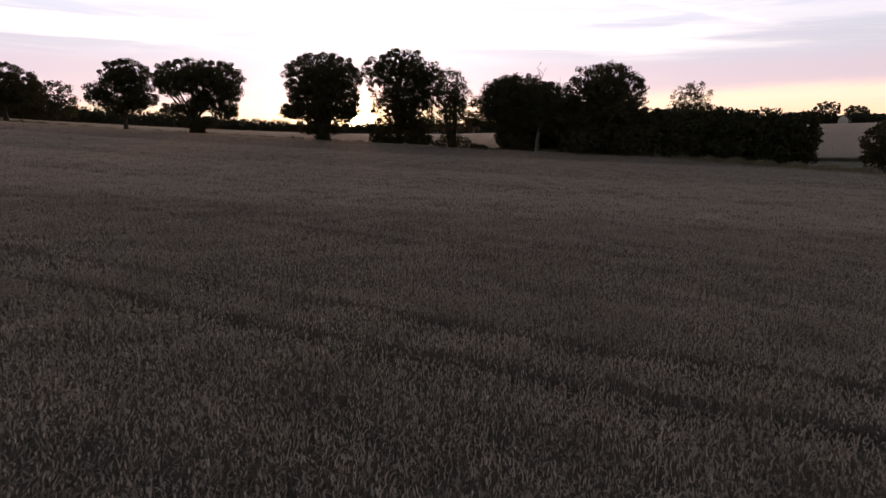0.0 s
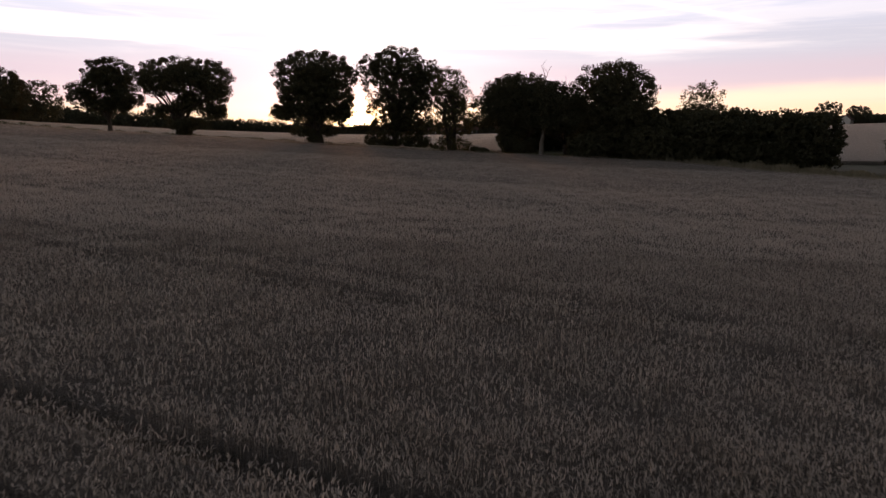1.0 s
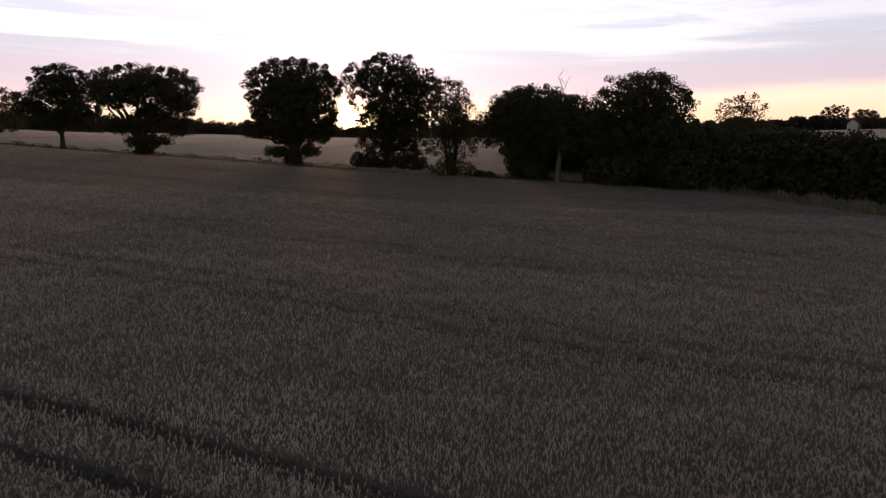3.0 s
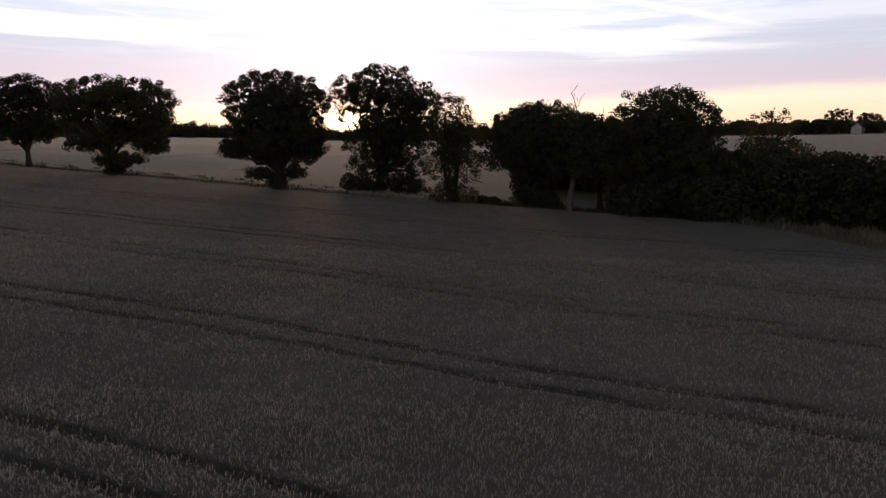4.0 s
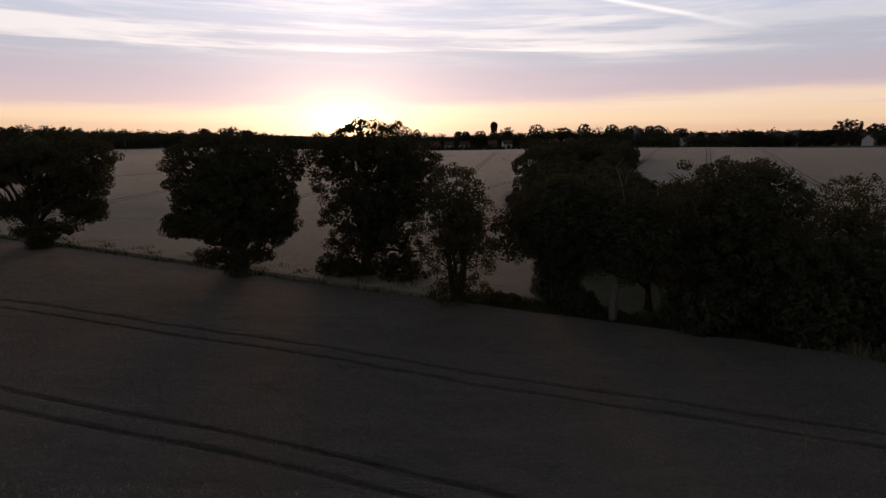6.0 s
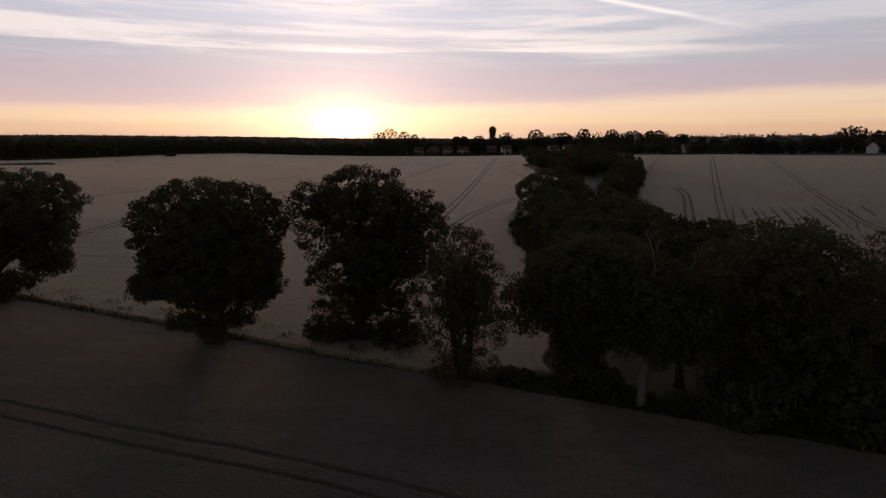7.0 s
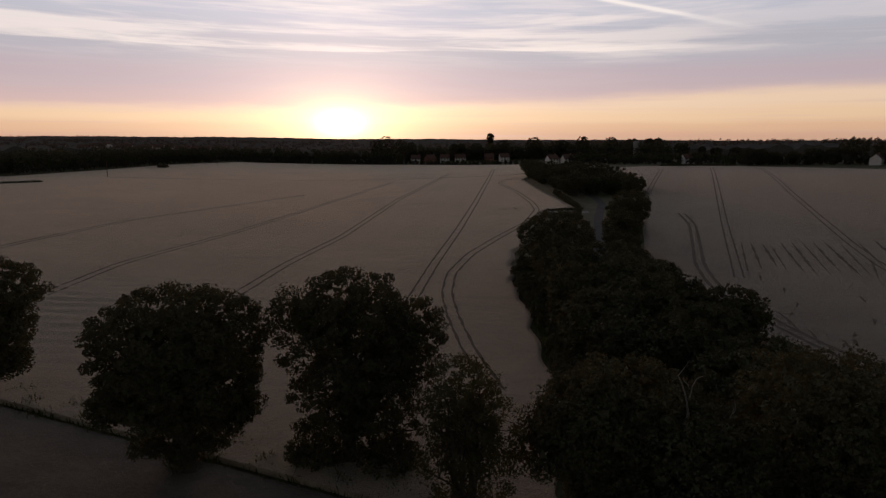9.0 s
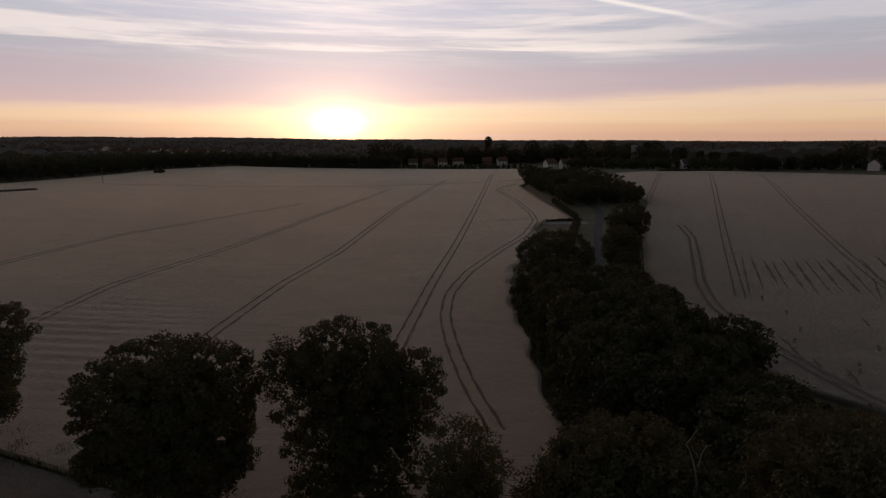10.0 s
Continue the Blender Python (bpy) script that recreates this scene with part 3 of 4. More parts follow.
tagged(mesh_object("corn_ears", v, f, 3, M_PALE_STRAW), "pale ripe corn standing in the field beyond the trees", "corn", kind="stuff")
v, f = corn(60000, 104.0, 330.0, 1.6, 7, 1, (46, 160))[1]
tagged(mesh_object("corn_ears", v, f, 3, M_STRAW), "ripe corn standing in the field beyond the lane", "corn", kind="stuff")


def tufts(name, pts, width, count, hgt, seed, label, mat):
    """Rough standing grass along a line."""
    r = np.random.default_rng(seed)
    q = smooth_line(pts, 1.0)
    k = r.integers(0, len(q), count)
    d = np.gradient(q, axis=0)
    d /= np.linalg.norm(d, axis=1)[:, None]
    nrm = np.stack([-d[:, 1], d[:, 0]], 1)
    p = q[k] + nrm[k] * (r.uniform(0, 1, count) * width)[:, None] + r.normal(0, 0.5, (count, 2))
    z = land(p[:, 0], p[:, 1])
    h = hgt * r.uniform(0.5, 1.2, count) * (0.75 + 0.35 * np.sin(p[:, 0] * 1.3) * np.sin(p[:, 1] * 0.9))
    a = r.uniform(0, 2 * math.pi, (2, count))
    w = np.stack([np.cos(a[0]), np.sin(a[0]), np.zeros(count)], 1) * 0.05
    lean = np.stack([np.cos(a[1]), np.sin(a[1]), np.zeros(count)], 1) * (h * 0.28)[:, None]
    P = np.column_stack([p, z - 0.05])
    Q = P + lean * 0.4 + np.outer(h * 0.6, (0, 0, 1))
    R = P + lean + np.outer(h, (0, 0, 1))
    v = np.stack([P - w, P + w, Q - w, Q + w, R - w * 0.5, R + w * 0.5], 1).reshape(-1, 3)
    f = (np.arange(count)[:, None, None] * 6 + np.array([(0, 1, 3, 2), (2, 3, 5, 4)])[None]).reshape(-1, 4)
    return tagged(mesh_object(name, v, f, 4, mat), label, "grass", kind="stuff")


tufts("verge_grass", [(58, 54), (48.5, 71), (42.5, 79), (37, 91.5), (34, 95.5), (30, 97.5)], -7.5, 12000, 1.1, 21, "rough dry grass verge below the hedge", M_VERGE)
tufts("field_margin_grass", [(30, 97.5), (14, 103.2), (-22, 117.5), (-60, 132.7), (-140, 164.7)], -3.5, 8000, 0.42, 22, "rough grass margin under the row of trees", M_GRASSBLADE)
tufts("field_margin_weeds", [(30, 97.5), (14, 103.2), (-22, 117.2), (-60, 132.4), (-140, 164.4)], -4.0, 11000, 0.85, 26, "rank green grass and weeds between the two fields", M_GRASSBLADE)
tufts("strip_edge_grass", [(12.5, 122), (14.2, 133), (15.6, 148), (16.4, 165), (17.8, 182), (20.5, 198), (26, 208)], -2.4, 9000, 0.9, 27, "rank grass between the corn and the overgrown strip", M_GRASSBLADE)
tufts("clearing_grass", [(28, 103), (20, 106), (13, 109), (7, 111)], 15.0, 8000, 0.55, 24, "rough grass round the dead tree", M_GRASSBLADE)
tufts("lane_verge_grass", [(42, 206), (54, 245), (66, 287), (72, 305)], -3.0, 5000, 0.5, 23, "rough green verge beside the lane", M_GRASSBLADE)


# ---- trees ----
def leaves(centres, radii, per, size, r, flat=0.75, thin=None):
    """Small bent leaf sprays on the outside of rounded clumps."""
    n = len(centres) * per
    c = np.repeat(centres, per, 0)
    rad = np.repeat(radii, per)
    d = r.normal(size=(n, 3))
    d /= np.linalg.norm(d, axis=1)[:, None]
    rr = rad * r.uniform(0.1, 1.0, n) ** 0.4
    p = c + d * rr[:, None] * np.array([1, 1, flat])
    nrm = d + 0.9 * r.normal(size=(n, 3))
    nrm /= np.linalg.norm(nrm, axis=1)[:, None]
    u = np.cross(nrm, r.normal(size=(n, 3)))
    u /= np.linalg.norm(u, axis=1)[:, None] + 1e-9
    w = np.cross(nrm, u)
    s = (size * r.uniform(0.55, 1.25, n))[:, None]
    v = np.stack([p + u * s * 0.62, p + w * s * 0.48 - u * s * 0.36, p - w * s * 0.48 - u * s * 0.36], 1)
    if thin is not None:
        v = v[r.random(n) < np.repeat(thin, per)]
    v = v.reshape(-1, 3)
    return v, np.arange(len(v)).reshape(-1, 3)


def tube(pts, radii, sides=7):
    pts = np.array(pts, float)
    t = np.gradient(pts, axis=0)
    t /= np.linalg.norm(t, axis=1)[:, None] + 1e-9
    ref = np.array([0.31, 0.87, 0.38])
    u = np.cross(t, ref)
    u /= np.linalg.norm(u, axis=1)[:, None] + 1e-9
    w = np.cross(t, u)
    a = np.arange(sides) * 2 * math.pi / sides
    ring = pts[:, None] + (u[:, None] * np.cos(a)[None, :, None] + w[:, None] * np.sin(a)[None, :, None]) * np.array(radii)[:, None, None]
    n = len(pts)
    i, j = np.meshgrid(np.arange(n - 1), np.arange(sides), indexing="ij")
    f = np.stack([i * sides + j, i * sides + (j + 1) % sides, (i + 1) * sides + (j + 1) % sides, (i + 1) * sides + j], -1).reshape(-1, 4)
    return ring.reshape(-1, 3), f


def bent(a, b, r, n=7, sag=0.1):
    """A crooked way from a to b."""
    a, b = np.array(a, float), np.array(b, float)
    s = np.linspace(0, 1, n)[:, None]
    p = a + (b - a) * s
    amp = np.linalg.norm(b - a) * sag
    p += np.cumsum(r.normal(size=(n, 3)), 0) * amp * 0.35 * np.sin(s * math.pi)
    p[:, 2] += amp * np.sin(s[:, 0] * math.pi)
    return p


def tree(name, x, y, crowns, seed, label, mat=None, trunk_r=0.5, fork=3.5, per=320, size=0.29, clump=1.35, stems=1, limbs=9, twigs=10, category="tree", lift=0.0, heart=0):
    """A tapered trunk, limbs that reach into the crown, and a crown of many clumps of small leaves.
    crowns: ellipsoids (dx, dy, height of centre, half width, half height, clumps, and how leafy)."""
    mat = mat or M_OAK
    r = np.random.default_rng(seed)
    thing = new(name)
    thing.location = (x, y, height(x, y) + lift)
    tagged(thing, label, category)
    cs, rs, th = [], [], []
    for dx, dy, cz, hw, hh, n, *thin in crowns:
        n = int(n * 3)
        g = 2.39996 * np.arange(n) + r.uniform(0, 6)
        cosz = 1 - 2 * (np.arange(n) + 0.5) / n
        sinz = np.sqrt(1 - cosz ** 2)
        full = (np.abs(cosz) ** 2.5 + sinz ** 2.5) ** -0.4
        cosz, sinz = cosz * full, sinz * full
        rad = r.uniform(0.84, 1.0, n)
        rad[r.random(n) < 0.25] *= 0.5
        lump = 1 + 0.04 * np.sin(3 * g + seed) + 0.03 * r.normal(size=n)
        rc = 0.74 * clump * r.uniform(0.6, 1.3, n)
        w, hgt = np.maximum(hw - rc * 0.45, 0.3), np.maximum(hh - rc * 0.35, 0.3)
        cs.append(np.stack([dx + sinz * np.cos(g) * rad * w * lump, dy + sinz * np.sin(g) * rad * w * lump, cz + cosz * rad * hgt * lump], 1))
        rs.append(rc)
        th.append(np.full(n, thin[0] if thin else 1.0) * r.uniform(0.75, 1.25, n))
    cs, rs, th = np.vstack(cs), np.concatenate(rs), np.concatenate(th)
    ok = (cs[:, 2] > 0.35) & (r.random(len(cs)) < 0.35 + 0.65 * th)
    th = np.sqrt(np.clip(th, 0, 1))
    cs, rs, th = cs[ok], rs[ok], th[ok]
    v, f = leaves(cs, rs, per // 2, size, r, 0.75, th)
    if heart:
        inner = []
        for dx, dy, cz, hw, hh, n, *thin in crowns:
            leafy = thin[0] if thin else 1.0
            k = int(n * heart * leafy ** 2)
            d = r.normal(size=(k, 3))
            d *= (r.uniform(0.25, 0.86, k) / np.linalg.norm(d, axis=1))[:, None]
            inner.append(d * (hw, hw, hh) + (dx, dy, cz))
        inner = np.vstack(inner)
        v2, f2 = leaves(inner, np.full(len(inner), 0.3), 2, 0.55, r)
        v, f = join([(v, f), (v2, f2)])
    low = v[:, 2] < 0.05
    v[low, 2] = 0.05 + 0.1 * r.random(low.sum())
    mesh_object("crown", v, f, 3, mat, parent=thing)
    top_z = cs[:, 2].max()
    for s in range(stems):
        a = s * 2.4 + seed
        foot = np.array([math.cos(a), math.sin(a), 0]) * (0.0 if stems == 1 else trunk_r * 1.3)
        head = np.array([math.cos(a), math.sin(a), 0]) * (0.4 if stems == 1 else 1.6) + np.array([0, 0, top_z * 0.72])
        p = bent(foot + [0, 0, -0.4], head, r, 9, 0.04)
        rad = trunk_r * (1 - 0.82 * np.linspace(0, 1, 9) ** 0.8)
        rad[0] *= 1.5
        rad[1] *= 1.1
        tv, tf = tube(p, rad, 9)
        mesh_object("trunk", tv, tf, 4, M_BARK, True, thing)
        order = r.permutation(len(cs))
        nb = max(limbs // stems, 2)
        for k in order[:nb]:
            i = int(np.clip(cs[k, 2] / top_z * 6 - 1, 2, 7))
            start = p[i]
            lp = bent(start, cs[k], r, 7, 0.09)
            lv, lf = tube(lp, np.linspace(rad[i] * 0.62, 0.03, 7), 6)
            limb = mesh_object("limb", lv, lf, 4, M_BARK, True, thing)
            tw = []
            for m in order[nb:nb + twigs]:
                q = lp[4]
                if np.linalg.norm(cs[m] - q) < 4.5:
                    tw.append(tube(bent(q, cs[m], r, 5, 0.12), np.linspace(0.06, 0.015, 5), 4))
            if tw:
                tv2, tf2 = join(tw)
                mesh_object("branch", tv2, tf2, 4, M_BARK, True, limb)
    return thing


# the row of hedgerow trees between the two fields
tree("oak_tree", -49.9, 125.8, [(1.2, 0, 11.6, 9.0, 3.6, 66, 0.92), (6.5, 0, 8.6, 3.7, 2.3, 16, 0.8), (-4.6, 0, 10.0, 3.3, 2.4, 12, 0.8), (6.2, 0, 5.2, 2.7, 1.8, 10, 0.9), (-3.2, 0, 5.3, 3.8, 1.4, 11, 0.7), (1.5, 0, 6.6, 3.0, 2.2, 10), (0.9, 0, 2.7, 3.9, 1.2, 9, 0.8), (0, 0, 1.0, 1.7, 1.0, 5)], 11,
     "broad spreading oak tree in full dark leaf beside the corn", trunk_r=0.7, limbs=13, twigs=14, per=400, size=0.22, heart=22, clump=1.25)
tree("oak_tree", -69.2, 135.6, [(0.8, 0, 11.6, 5.2, 3.9, 44, 0.88), (-4.6, 0, 8.0, 4.1, 2.6, 20, 0.8), (3.4, 0, 7.4, 4.0, 2.8, 20, 0.9), (0, 0, 5.8, 4.8, 1.9, 16, 0.9)], 12, "rounded oak tree in full dark leaf beside the corn", trunk_r=0.5, per=360, size=0.22, heart=20, clump=1.25)
tree("oak_tree", -22.0, 115.6, [(0, 0, 12.0, 7.3, 4.1, 60, 0.9), (0, 0, 8.4, 6.9, 3.0, 42), (-5.6, 0, 5.9, 2.5, 1.6, 10), (4.4, 0, 5.5, 2.4, 1.7, 10), (-0.5, 0, 5.5, 4.0, 1.8, 14), (-2.6, -0.5, 2.5, 1.9, 1.1, 7, 0.5), (2.0, 0.6, 2.8, 1.9, 1.1, 7, 0.5), (-0.4, 0, 1.6, 1.4, 1.7, 7)], 13,
     "tall dense oak tree with a thick ivy-clad trunk", trunk_r=0.95, limbs=13, twigs=16, per=420, size=0.22, heart=22, clump=1.25)
tree("oak_tree", -8.3, 117.2, [(0.6, 0, 14.2, 4.9, 3.6, 36, 0.78), (-3.8, 0, 13.6, 3.2, 2.7, 15, 0.72), (5.4, 0, 12.6, 3.5, 2.9, 20, 0.74), (0.3, 0, 10.2, 6.2, 2.8, 32, 0.65), (0.6, 0, 6.8, 6.0, 3.4, 38, 0.7), (4.8, 0, 9.2, 3.4, 2.8, 16, 0.6), (-1.4, 0, 3.2, 3.8, 2.6, 14, 0.6), (3.4, 0.6, 2.9, 3.4, 2.6, 14, 0.6)], 14,
     "tall open oak tree with light coming through its crown", trunk_r=0.75, per=380, size=0.205, limbs=22, twigs=24, heart=12, clump=1.2)
tree("ash_tree", 1.5, 108.4, [(-0.3, 0, 10.4, 3.1, 3.4, 28, 0.9), (0.7, 0, 8.0, 3.9, 3.2, 30, 0.9), (0, 0, 5.0, 4.0, 2.4, 20, 0.7), (0.3, 0, 1.4, 3.3, 1.4, 12, 0.9)], 15, "slender many-stemmed ash tree with thin feathery leaves", M_ASH, 0.24, per=200, size=0.18, clump=1.0, stems=5, limbs=26, twigs=14)
tree("oak_tree", -105.8, 151, [(0, 0, 9.8, 8.4, 4.1, 56), (3.4, 0, 5.8, 6.4, 2.4, 24)], 16, "large oak tree at the field edge", trunk_r=0.6)
for i, (bx, by, bh) in enumerate([(-118, 190, 12.5), (-130, 196, 13), (-141, 206, 13), (-126, 183, 11.5), (-150, 196, 12)]):
    tree("oak_tree", bx, by, [(0, 0, bh * 0.6, 6.8, bh * 0.42, 26), (0, 0, bh * 0.3, 6.0, bh * 0.26, 14)], 20 + i, "dark oak tree in the wood at the field's far corner", per=120, size=0.46, clump=1.7, limbs=4, twigs=3)
for i, (bx, by, bw, bh) in enumerate([(-11.2, 116.6, 2.6, 2.8), (-5.0, 116.2, 3.2, 3.0), (6.2, 108.5, 1.6, 1.2), (11.0, 106.9, 1.9, 4.2), (13.2, 106.4, 1.9, 2.6)]):
    tree("hawthorn_bush", bx, by, [(0, 0, bh * 0.45, bw * 0.9, bh * 0.45, 14, 0.7), (bw * 0.6, 0.3, bh * 0.3, bw * 0.6, bh * 0.32, 6, 0.6), (-bw * 0.5, -0.3, bh * 0.6, bw * 0.5, bh * 0.4, 6, 0.6)], 30 + i, "low hawthorn bush under the trees", M_THORN, 0.12, per=130, size=0.25, clump=0.8, stems=3, limbs=6, twigs=4, category="bush")

# the dense group by the corner of the field
tree("oak_tree", 11.0, 107.8, [(-0.2, 0, 9.0, 4.5, 3.8, 38), (0.4, 0, 3.9, 2.4, 3.6, 26), (-3.4, 0.5, 7.4, 2.7, 3.0, 16, 0.7)], 41, "dense dark oak tree in the corner group", trunk_r=0.45, per=300, size=0.22, heart=20)
tree("oak_tree", 14.2, 112.5, [(-0.6, -3, 9.6, 6.0, 3.6, 46), (-0.6, -4, 6.4, 5.0, 2.4, 22)], 44, "dark flat-topped oak tree in the corner group", trunk_r=0.45, per=260, size=0.23, heart=18)
tree("oak_tree", 20.6, 108.2, [(-3.2, -3.6, 8.2, 5.2, 3.8, 44), (-3.2, -4.4, 5.6, 4.4, 1.6, 18)], 42, "dark oak tree in front of the dead trunk", trunk_r=0.4, per=260, size=0.23, heart=18)
tree("oak_tree", 27.4, 105.5, [(0, 0, 10.9, 6.8, 4.5, 64), (0.5, 0, 6.8, 8.0, 3.8, 40), (0, -1, 3.0, 7.0, 2.8, 30)], 43, "big round dark oak tree at the corner of the field", trunk_r=0.7, per=260, size=0.23, heart=18)
HEDGE = [(34.5, 102, 5.4, 8.4), (39.5, 100, 4.8, 8.4), (44, 98, 4.8, 8.6), (48.5, 95, 4.6, 8.4), (51.5, 91.5, 3.6, 8.2), (22.5, 101.6, 3.0, 4.2), (31.5, 99.6, 3.6, 5.6), (38, 99.5, 3.2, 4.6), (44, 97, 3.2, 4.4), (49, 94, 3.0, 4.2),
         (65.5, 88, 5.4, 7.6), (75, 82, 5, 7.5), (40, 106, 5.4, 8.6), (47, 104, 5.2, 8.2), (51, 100, 4.4, 7.4), (33, 110, 5.4, 9.2)]
for i, (bx, by, bw, bh) in enumerate(HEDGE):
    bh *= 0.95
    tree("hawthorn_tree", bx, by, [(0, 0, bh * 0.56, bw, bh * 0.46, 34), (0, 0, bh * 0.22, bw * 0.95, bh * 0.24, 16)], 50 + i, "dense dark hawthorn in the overgrown hedge", M_THORN, 0.2, per=140, size=0.41, clump=1.25, stems=2, limbs=4, twigs=3)
tree("ash_tree", 46.4, 117, [(0, 0, 10.2, 3.9, 3.0, 30, 0.45), (0.6, 0, 6.6, 5.6, 3.2, 44), (0.4, 0, 2.6, 5.2, 2.4, 20)], 61, "ash tree with thin twigs above a bushy base", M_ASH, 0.25, per=130, size=0.27, clump=1.3, stems=4, limbs=26, twigs=18)

# the overgrown strip along the lane
STRIP = [(30, 121, 5.6, 9.4), (37, 117, 5.0, 7.6), (22, 134, 4.6, 9), (27.5, 131, 6, 10), (36.2, 130, 5.0, 8.0), (21, 142, 5.0, 10), (29, 145, 6.2, 11), (36, 142, 4.6, 8.0),
         (21.5, 154, 5.0, 10.6), (30, 157, 6.2, 11.2), (37, 154, 4.5, 8.6), (22.6, 166, 5.2, 11), (31, 169, 6.2, 11.2), (38, 166, 4.2, 8.6), (23.4, 178, 5.0, 10.4), (37.2, 178, 4.2, 8.8), (40.5, 126, 3.8, 6.2), (41.5, 147, 4.8, 9.2)]
for i, (bx, by, bw, bh) in enumerate(STRIP):
    tree("field_maple", bx, by, [(0, 0, bh * 0.62, bw, bh * 0.40, 34), (0, 0, bh * 0.24, bw * 0.9, bh * 0.26, 14)], 70 + i, "dark field maple in the overgrown lane strip", M_OAK, 0.3, per=140, size=0.43, clump=1.5, limbs=4, twigs=3)
tree("oak_tree", 26.5, 192, [(0, 0, 8.4, 8.2, 5.0, 60), (-1, 0, 4.0, 6.8, 3.2, 28)], 181, "round dark oak tree beside the lane", trunk_r=0.5)
tree("oak_tree", 47.5, 214, [(0, 0, 6.0, 4.8, 4.8, 36), (0, 0, 2.5, 4, 2.4, 14)], 182, "dark oak tree beside the lane", trunk_r=0.35)
tree("oak_tree", 58, 240, [(0, 0, 7.6, 6.0, 5.0, 42), (0, 0, 3, 4.6, 2.8, 14)], 183, "rounded oak tree beside the lane", trunk_r=0.4)
tree("oak_tree", 45, 203, [(0, 0, 3.4, 3.4, 3.2, 20)], 185, "small dark tree beside the lane", trunk_r=0.2)
tree("oak_tree", 88, 326, [(0, 0, 5.4, 5.0, 4.8, 26)], 184, "small round tree beside the lane", trunk_r=0.3, per=150, size=0.4)
r_lane = np.random.default_rng(33)
for i in range(9):
    k = i / 8
    for side in (0, 1, 2, 3):
        bx, by = 64 + 3 * k + 9.5 * side * (1 - 0.2 * k) + r_lane.normal(0, 1.0), 336 + 122 * k + 6 * (side % 2) + r_lane.normal(0, 2.0)
        bh = 6.2 + 5.6 * r_lane.random()
        tree("hedgerow_tree", bx, by, [(0, 0, bh * 0.62, 4.2 + 0.28 * bh, bh * 0.38, 18), (0, 0, bh * 0.25, 4.0, bh * 0.25, 8)], 300 + 4 * i + side, "dark hedgerow tree along the lane", M_THORN, 0.25, per=100, size=0.6, clump=1.6, limbs=2, twigs=2)


def clipped_hedge(pts, w, h, seed, label):
    """A run of low hedge, one mass of small leaves on stems."""
    r = np.random.default_rng(seed)
    q = smooth_line(pts, 1.0)
    c = np.column_stack([q, land(q[:, 0], q[:, 1]) + h * 0.5]) + r.normal(0, 0.12, (len(q), 3))
    v, f = leaves(np.vstack([c, c + (0, 0, h * 0.25)]), np.full(2 * len(c), w * 0.62), 90, 0.28, r, h / w)
    t = new("hedge")
    tagged(t, label, "hedge")
    mesh_object("foliage", v, f, 3, M_THORN, parent=t)
    return t


clipped_hedge([(56, 291), (57.5, 320), (58.5, 345)], 1.8, 1.8, 401, "low dark hedge beside the lane")
clipped_hedge([(43, 289), (48, 289.5), (57, 289.5)], 0.9, 0.7, 402, "low dark hedge behind the gravel gateway")
clipped_hedge([(66, 289), (72, 291)], 1.2, 1.1, 403, "short low hedge across the lane's verge")
clipped_hedge([(30, 208), (36, 226), (44, 250), (52, 276)], 2.6, 2.4, 404, "overgrown hedge between field and lane")
r_scrub = np.random.default_rng(34)
for i, by in enumerate(np.linspace(122, 200, 22)):
    bw = r_scrub.uniform(1.3, 2.9)
    bx = float(np.interp(by, (120, 132, 150, 175, 190, 202), (14.6, 16.4, 17.2, 18.2, 19.2, 22.5))) + r_scrub.normal(0, 0.8)
    tree("bramble_bush", bx, float(by) + r_scrub.normal(0, 1.0), [(0, 0, bw * 0.5, bw, bw * 0.6, 16)], 430 + i, "rounded bramble bush at the edge of the overgrown strip", M_THORN, 0.06, per=110, size=0.3, clump=0.8, stems=3, limbs=3, twigs=2, category="bush")
clipped_hedge([(54, 226), (64, 252), (76, 284), (84, 305)], 2.4, 2.2, 405, "overgrown hedge between lane and field")
clipped_hedge([(172, 511), (188, 513), (206, 513), (224, 506)], 3.0, 1.4, 406, "low dark bank of brambles at the field's end")


tree("bramble_bush", -194, 526, [(0, 0, 1.2, 4.2, 1.4, 16), (1.5, 0, 1.8, 2.0, 1.0, 6)], 409, "dark bramble bush standing in the far corn", M_THORN, 0.1, per=100, size=0.45, clump=1.0, stems=3, limbs=4, twigs=2, category="bush")
clipped_hedge([(-204, 344), (-198, 358), (-190, 374)], 1.6, 1.1, 410, "short dark hedge at the edge of the far corn")
tree("bramble_bush", 181, 509, [(0, 0, 1.3, 5.6, 1.6, 20), (0.5, 0, 2.2, 2.6, 1.2, 8)], 408, "low dark heap of brambles at the field's end", M_THORN, 0.1, per=120, size=0.45, clump=1.0, stems=3, limbs=6, twigs=3, category="bush")
tufts("field_weeds", [(27, 289.5), (33, 291.5), (39, 293)], 1.5, 130, 1.0, 25, "tall dark weeds in the corn near the gateway", M_GRASSBLADE)


